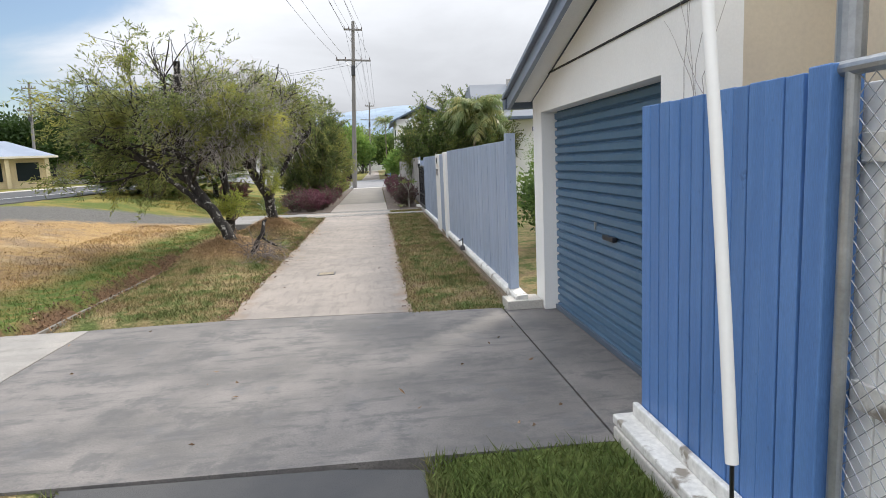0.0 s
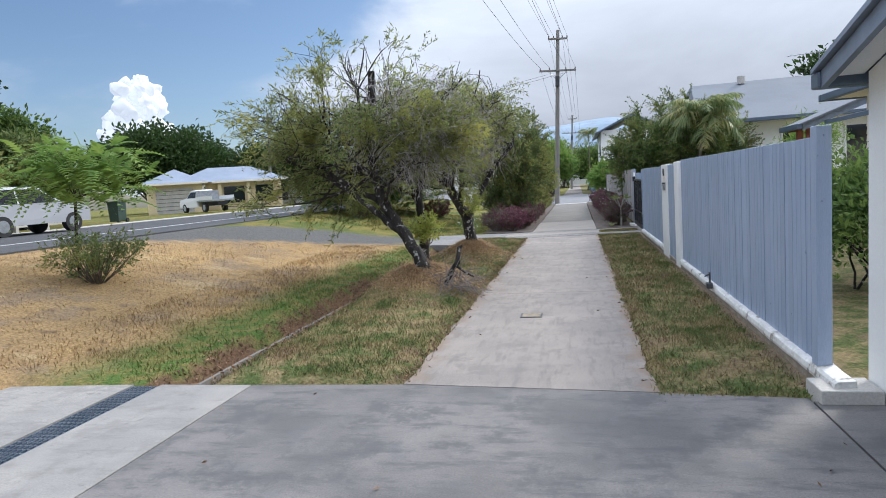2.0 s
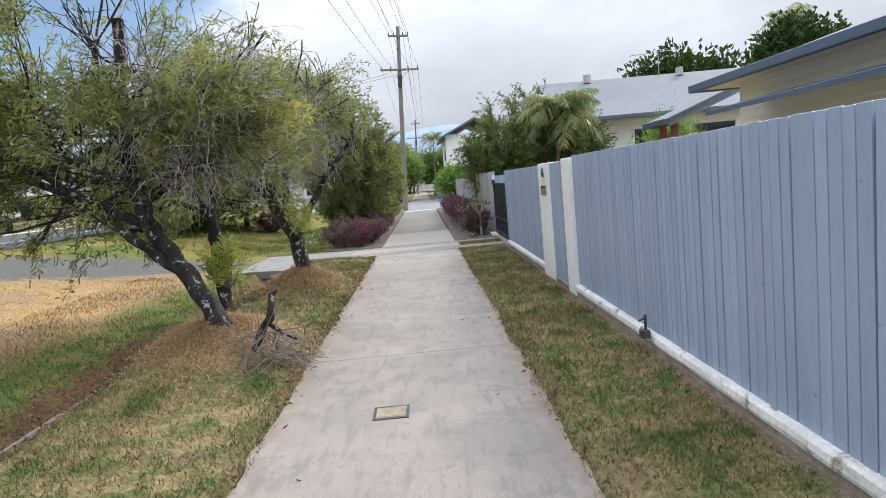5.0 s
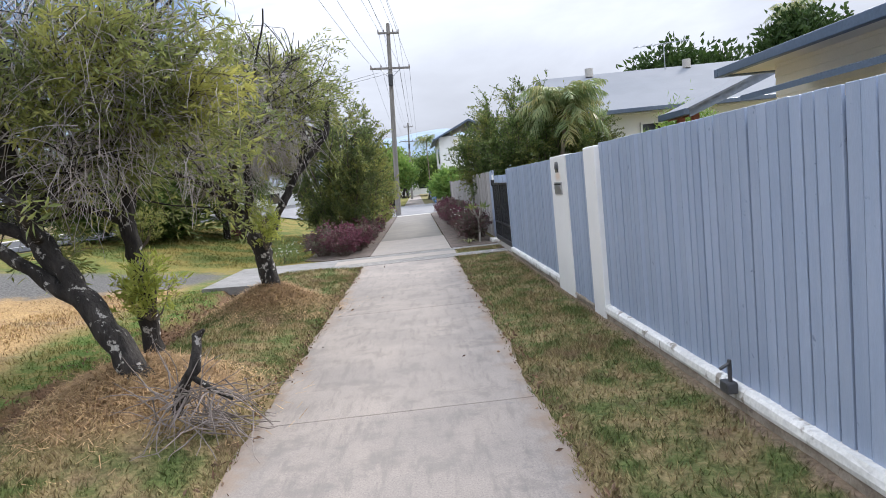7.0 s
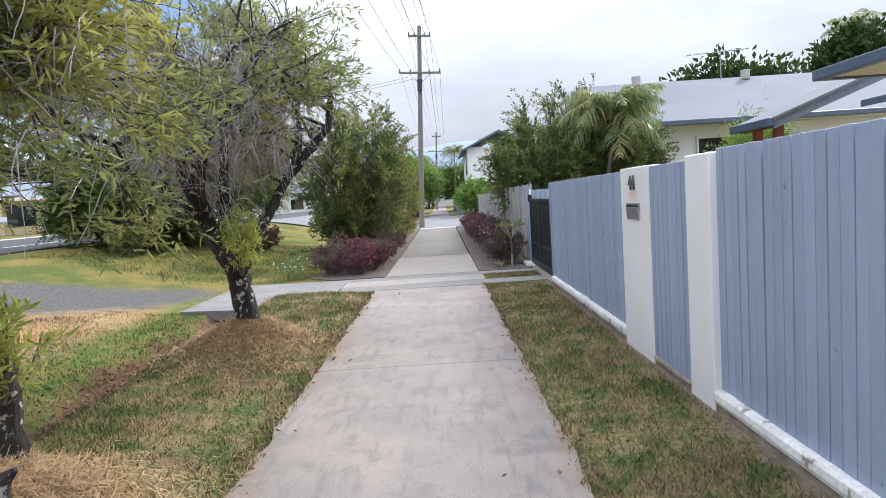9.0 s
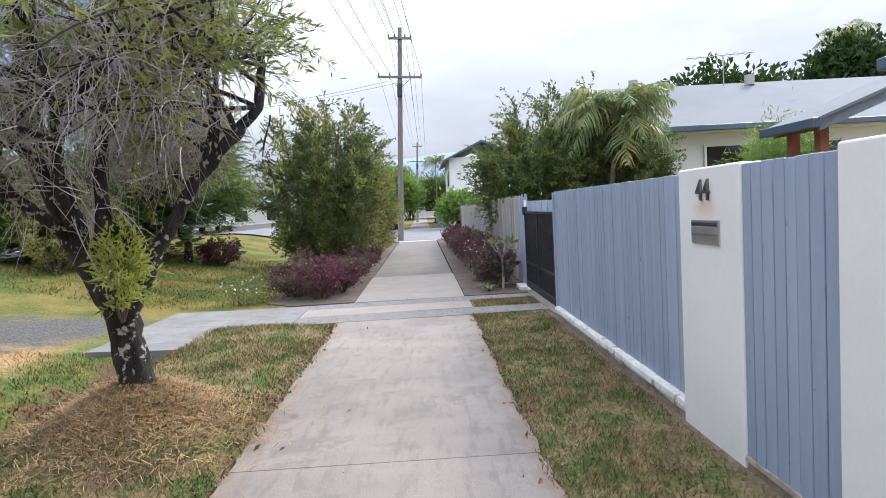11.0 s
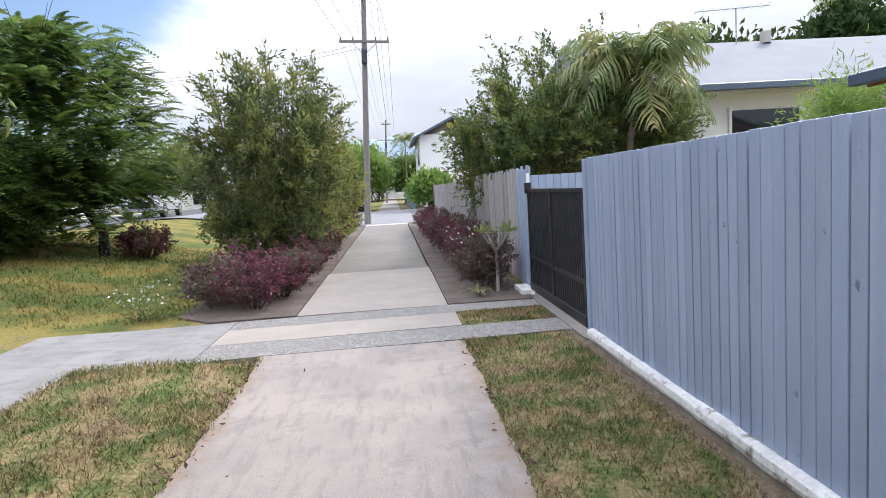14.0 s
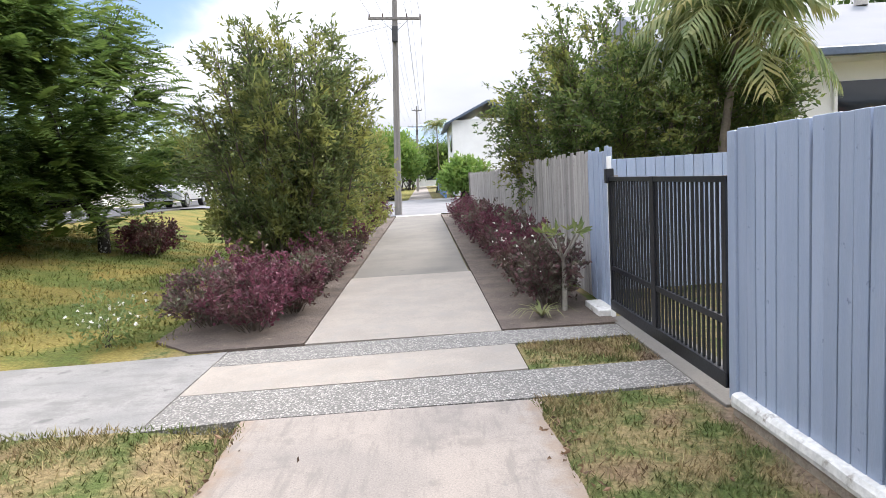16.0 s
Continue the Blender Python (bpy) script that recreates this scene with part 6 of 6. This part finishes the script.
    for k in range(26):
        a, ln = rng.uniform(0, 6.28), rng.uniform(0.22, 0.42)
        d = Vector((math.cos(a), math.sin(a), 0))
        s = Vector((-d.y, d.x, 0)) * 0.013
        b = len(verts)
        for u in (0, 0.35, 0.7, 1.0):
            p = d * ln * u + Vector((0, 0, 0.02 + ln * (1.15 * u - 1.0 * u * u)))
            verts += [tuple(p - s * (1.05 - u)), tuple(p + s * (1.05 - u))]
        for q in range(3):
            faces.append((b + 2 * q, b + 2 * q + 1, b + 2 * q + 3, b + 2 * q + 2))
    part("leaves", as_mesh("leaves", verts, faces, leaf_mat("pale_strap_leaves", (0.28, 0.3, 0.14), (0.36, 0.34, 0.18), (0.22, 0.26, 0.1))), None, sp)
    # beyond the right fence
    leafy_bush("tree", "wide small-leaved green tree behind the timber fence", (4.35, 26.6, 0.0), (2.3, 3.3, 4.3), 53, 84, 3300, 0.6, 24, 0.085, 0.04, M_LEAF_FINE, "tree", droop=0.07, stem_r=0.03, low=0.42, waist=0.45)
    palm("slender palm with arching feather fronds behind the fence", (4.45, 24.0, 0), 3.25, 71, 30, 1.5, 0.4)
    shrub("shrub", "strappy green shrub by the carport", (7.4, 22.6, 0.0), (0.7, 0.7, 2.7), 72, 2200, 0.16, 0.022, M_LEAF_BRIGHT, 10, clumps=26, spread=0.085, droop=0.5)
    # shrub and sapling on the verge
    leafy_bush("shrub", "small round verge shrub with bare stems", (-6.5, 10.4, height(-6.5, 10.4)), (0.75, 0.7, 0.8), 73, 46, 260, 0.26, 12, 0.06, 0.024, M_LEAF_MID, stem_r=0.009, low=0.25, waist=0.9)
    feather_tree("thin sapling with feathery green leaves on the verge", (-6.9, 10.5, height(-6.9, 10.5)), 1.2, (0.05, 0.2, 1.6), (1.15, 1.1, 0.5), 74, 420, M_LEAF_BRIGHT, frond_len=0.42, trunk_r=0.03)
    shrub("shrub", "dark garden shrub behind the fence by the garage", (4.2, 10.5, 0.0), (0.9, 0.9, 1.5), 76, 2200, 0.1, 0.05, M_LEAF_DARK, 12, clumps=30, spread=0.1)
    # trees across the road
    for i, (x, y, z, rx, rz, s, mt, n) in enumerate(((-27, 15, 0.9, 6.0, 11.5, 101, M_LEAF_DEEP, 26000), (-29, 22.5, 0.9, 5.0, 10.5, 102, M_LEAF_DEEP, 22000), (-26, 23.5, 0.9, 2.4, 4.2, 103, M_LEAF_YELLOW, 9000), (-27.5, 29, 0.9, 2.6, 4.0, 104, M_LEAF_MID, 9000), (-31, 31, 0.9, 3.2, 6.0, 105, M_LEAF_DARK, 10000),
                                                     (-46, 66, 0.8, 8, 8.5, 106, M_LEAF_DEEP, 9000), (-34, 74, 0.8, 7, 6.5, 107, M_LEAF_DEEP, 8000), (-24, 84, 0.6, 6, 6.5, 108, M_LEAF_MID, 2500))):
        shrub("tree", "large leafy tree across the road", (x, y, z), (rx, rx, rz), s, n, 0.30 if y < 40 else 0.5, 0.16 if y < 40 else 0.3, mt, 22, category="tree", clumps=90, spread=0.065, group="trees across the road", stem_r=0.14, per=3)
    # trees ahead beyond the side street
    for x, y, rx, rz, s, mt in ((-1.9, 66, 2.4, 4.8, 111, M_LEAF_BRIGHT), (-4.6, 78, 3.2, 5.6, 112, M_LEAF_MID), (3.4, 58, 1.2, 2.2, 113, M_LEAF_BRIGHT), (2.6, 84, 2.6, 4.6, 114, M_LEAF_DARK), (-2.0, 112, 4.5, 7, 115, M_LEAF_MID), (4.5, 124, 5, 7.5, 116, M_LEAF_DARK)):
        shrub("tree", "green street tree beyond the side street", (x, y, 0.0), (rx, rx, rz), s, 3400, 0.34, 0.2, mt, 14, category="tree", clumps=60, spread=0.075, group="trees beyond the side street", stem_r=0.09)
    palm("tall palm behind the house roofs", (25.0, 46.0, 0), 9.8, 78, 15, 1.9, 0.05)
    palm("tall palm beyond the side street", (2.2, 76, 0), 6.4, 75, 15, 1.7, 0.05)
    for x, y, z, rx, rz, s in ((17.6, 45, 0, 3.3, 7.4, 117), (25.6, 46, 0, 3.5, 8.6, 118)):
        shrub("tree", "dark tree crown behind the house roofs", (x, y, z), (rx, rx, rz), s, 12000, 0.42, 0.24, M_LEAF_DEEP, 14, category="tree", clumps=90, spread=0.075, group="trees behind the houses", stem_r=0.14)


def beds():
    for name, poly in (("left", [(-2.3, 22.1), (-1.75, 21.56), (-0.67, 21.6), (-0.67, 41.5), (-2.3, 41.5), (-2.4, 30)]), ("right", [(1.26, 21.62), (2.4, 21.6), (2.4, 41.5), (1.26, 41.5)])):
        bm = prism(poly, "z", -0.1, 0.012)
        tagged(part("soil_bed", bm, M_SOIL), "bare brown soil bed under the hedge", "soil bed", kind="structure")


# ---- vehicles, bin, hills ----
def vehicle(name, label, category, outline, width, glass, wheels, paint, at, tray=None):
    """A car body swept from its side outline with a narrower cabin, separate glass, wheels and lamps."""
    c = thing(name, label, category, at=at)
    half = width / 2
    bm = bmesh.new()
    rings = []
    for y, tuck in ((-half, 0.07), (-half + 0.1, 0.0), (half - 0.1, 0.0), (half, 0.07)):
        rings.append([bm.verts.new((x + (tuck if x < 0 else -tuck), y * (1 - 0.16 * max(0, (z - 0.95)) / 0.6), z - (tuck * 0.6 if z > 1.2 else 0))) for x, z in outline])
    for a, b in zip(rings, rings[1:]):
        for k in range(len(outline)):
            j = (k + 1) % len(outline)
            bm.faces.new((a[k], a[j], b[j], b[k]))
    bm.faces.new(rings[0][::-1]), bm.faces.new(rings[-1])
    bmesh.ops.recalc_face_normals(bm, faces=bm.faces)
    body = part("body", bm, paint, c)
    for k, poly in enumerate(glass):
        for s in (-1, 1):
            y = s * half
            bm = bmesh.new()
            vs = [bm.verts.new((x, y * (1 - 0.16 * max(0, (z - 0.95)) / 0.6) + s * 0.008, z)) for x, z in poly]
            bm.faces.new(vs if s < 0 else vs[::-1])
            bmesh.ops.solidify(bm, geom=list(bm.faces), thickness=0.01)
            part("window", bm, M_GLASS_DARK, c, "dark side glass")
    for x in wheels:
        for s in (-1, 1):
            w = part("wheel", rod((x, s * (half - 0.2), 0.34), (x, s * (half + 0.01), 0.34), 0.34, seg=20), M_TYRE, c, "black tyre")
            part("rim", rod((x, s * (half - 0.02), 0.34), (x, s * (half + 0.022), 0.34), 0.23, 0.2, 14), M_GALV, w, "alloy rim")
    return c


def vehicles():
    suv = [(-2.15, 0.35), (-2.18, 0.75), (-2.1, 1.0), (-1.95, 1.5), (-1.6, 1.62), (0.2, 1.62), (0.95, 1.1), (1.95, 0.98), (2.15, 0.72), (2.12, 0.35)]
    at = Matrix.Translation((-18.0, 20.1, 0.905)) @ pose(0, 0, 0, 0, 0, 86)
    c = vehicle("car", "silver compact sport utility car on the road", "car", suv, 1.8, [[(-1.8, 1.05), (-1.65, 1.5), (-0.75, 1.54), (-0.75, 1.05)], [(-0.68, 1.05), (-0.68, 1.54), (0.15, 1.52), (0.78, 1.08)]], (-1.35, 1.32), M_CAR_SILVER, at)
    part("rear_window", box(-2.09, -1.98, -0.62, 0.62, 1.08, 1.46, 0.02), M_GLASS_DARK, c, "dark rear glass")
    part("bumper", box(-2.25, -2.1, -0.86, 0.86, 0.32, 0.62, 0.03), M_BLACK, c, "black rear bumper")
    for s in (-1, 1):
        part("tail_lamp", box(-2.2, -2.0, s * 0.86 - 0.12 * s, s * 0.86, 0.88, 1.06, 0.02), M_TAIL, c, "red tail lamp")
    ute = [(-0.5, 0.4), (-0.5, 0.95), (-0.42, 1.62), (-0.1, 1.72), (0.65, 1.68), (1.25, 1.12), (2.3, 1.0), (2.42, 0.75), (2.4, 0.4)]
    at = Matrix.Translation((-27.5, 45.5, 0.9)) @ pose(0, 0, 0, 0, 0, 150)
    u = vehicle("ute", "white flat-tray utility truck parked across the road", "truck", ute, 1.75, [[(-0.3, 1.1), (-0.25, 1.56), (0.6, 1.56), (1.1, 1.12)]], (1.55, -1.6), M_CAR_WHITE, at)
    part("tray", box(-2.9, -0.55, -0.9, 0.9, 0.78, 0.9, 0.01), M_GALV, u, "grey steel tray")
    for s in (-1, 1):
        part("side_board", box(-2.9, -0.55, s * 0.88, s * 0.91, 0.9, 1.18), M_CAR_WHITE, u)
    part("head_board", box(-0.66, -0.6, -0.9, 0.9, 0.9, 1.62), M_GALV, u)
    part("chassis", box(-2.85, 0, -0.4, 0.4, 0.45, 0.75), M_BLACK, u)
    at = Matrix.Translation((-11.3, 46.0, 0.905)) @ pose(0, 0, 0, 0, 0, -86)
    c2 = vehicle("car", "silver car coming along the road", "car", suv, 1.8, [[(-1.8, 1.05), (-1.65, 1.5), (-0.75, 1.54), (-0.75, 1.05)], [(-0.68, 1.05), (-0.68, 1.54), (0.15, 1.52), (0.78, 1.08)]], (-1.35, 1.32), M_CAR_SILVER, at)
    part("windscreen", prism([(0.28, 1.56), (0.98, 1.12), (1.0, 1.14), (0.3, 1.585)], "y", -0.66, 0.66), M_GLASS_DARK, c2, "dark windscreen")
    part("grille", box(2.1, 2.18, -0.5, 0.5, 0.5, 0.78, 0.02), M_BLACK, c2, "black grille")
    b = thing("wheelie_bin", "dark green wheelie bin across the road", "bin", at=Matrix.Translation((-20.9, 28.2, 0.93)))
    part("body", prism([(-0.25, 0.05), (0.25, 0.05), (0.3, 0.95), (-0.3, 0.95)], "y", -0.28, 0.28, 0.02), M_BIN, b)
    part("lid", box(-0.33, 0.33, -0.32, 0.3, 0.95, 1.03, 0.02), M_BIN, b)
    for s in (-1, 1):
        part("wheel", rod((s * 0.2, 0.3, 0.1), (s * 0.3, 0.3, 0.1), 0.1), M_TYRE, b)


def hills():
    """A wooded range on the horizon; its haze is only a blue surface colour."""
    verts, faces = [], []
    xs = np.linspace(-900, 1100, 120)
    for j, (y, k) in enumerate(((1300, 0.0), (1450, 0.75), (1600, 1.0), (1900, 0.6))):
        for x in xs:
            h = 84 + 26 * noise.noise((x * 0.004, 1.3, 0)) + 10 * noise.noise((x * 0.018, y * 0.01, 4)) - 0.0000 * x * x
            h -= 42 * smooth01((x - 60) / 500) + 55 * smooth01((-x - 120) / 350)
            verts.append((x, y, h * 1.45 * k - 2))
    w = len(xs)
    faces = [(j * w + i, j * w + i + 1, (j + 1) * w + i + 1, (j + 1) * w + i) for j in range(3) for i in range(w - 1)]
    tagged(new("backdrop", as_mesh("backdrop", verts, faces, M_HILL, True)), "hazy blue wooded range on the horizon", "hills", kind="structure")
    # towering cumulus far away, brightened by a faint added glow
    rng = random.Random(6)
    m, n, l, bs = node_mat("cumulus_white_glow", 1.0)
    bs.inputs["Base Color"].default_value = (0.55, 0.55, 0.56, 1)
    bs.inputs["Emission Color"].default_value = (0.9, 0.93, 1.0, 1)
    bs.inputs["Emission Strength"].default_value = 0.22
    bm = bmesh.new()
    for i in range(190):
        u = rng.random() ** 0.8
        r = (58 - 30 * u) * rng.uniform(0.4, 1.0)
        x = -1600 + rng.gauss(0, 1) * (95 * (1 - u) + 20) + 40 * u + 22 * math.sin(u * 7)
        bmesh.ops.create_icosphere(bm, subdivisions=3, radius=r, matrix=Matrix.Translation((x, 2050 + rng.gauss(0, 45), 110 + 335 * u + rng.gauss(0, 12))))
    for v in bm.verts:
        a, b = v.co * 0.03, v.co * 0.09
        v.co += Vector((noise.noise(a), noise.noise(a + Vector((9, 0, 0))), noise.noise(a + Vector((0, 9, 0))))) * 16 + Vector((noise.noise(b), 0, noise.noise(b + Vector((0, 9, 0))))) * 7
    for f in bm.faces:
        f.smooth = True
    tagged(part("cloud", bm, m), "towering white cumulus cloud on the horizon", "cloud", kind="structure")


ground_sheet()
paths()
roads()
beds()
fences()
garage()
houses()
poles()
plants()
dead_branch()
vehicles()
hills()
litter()
grass_blades()
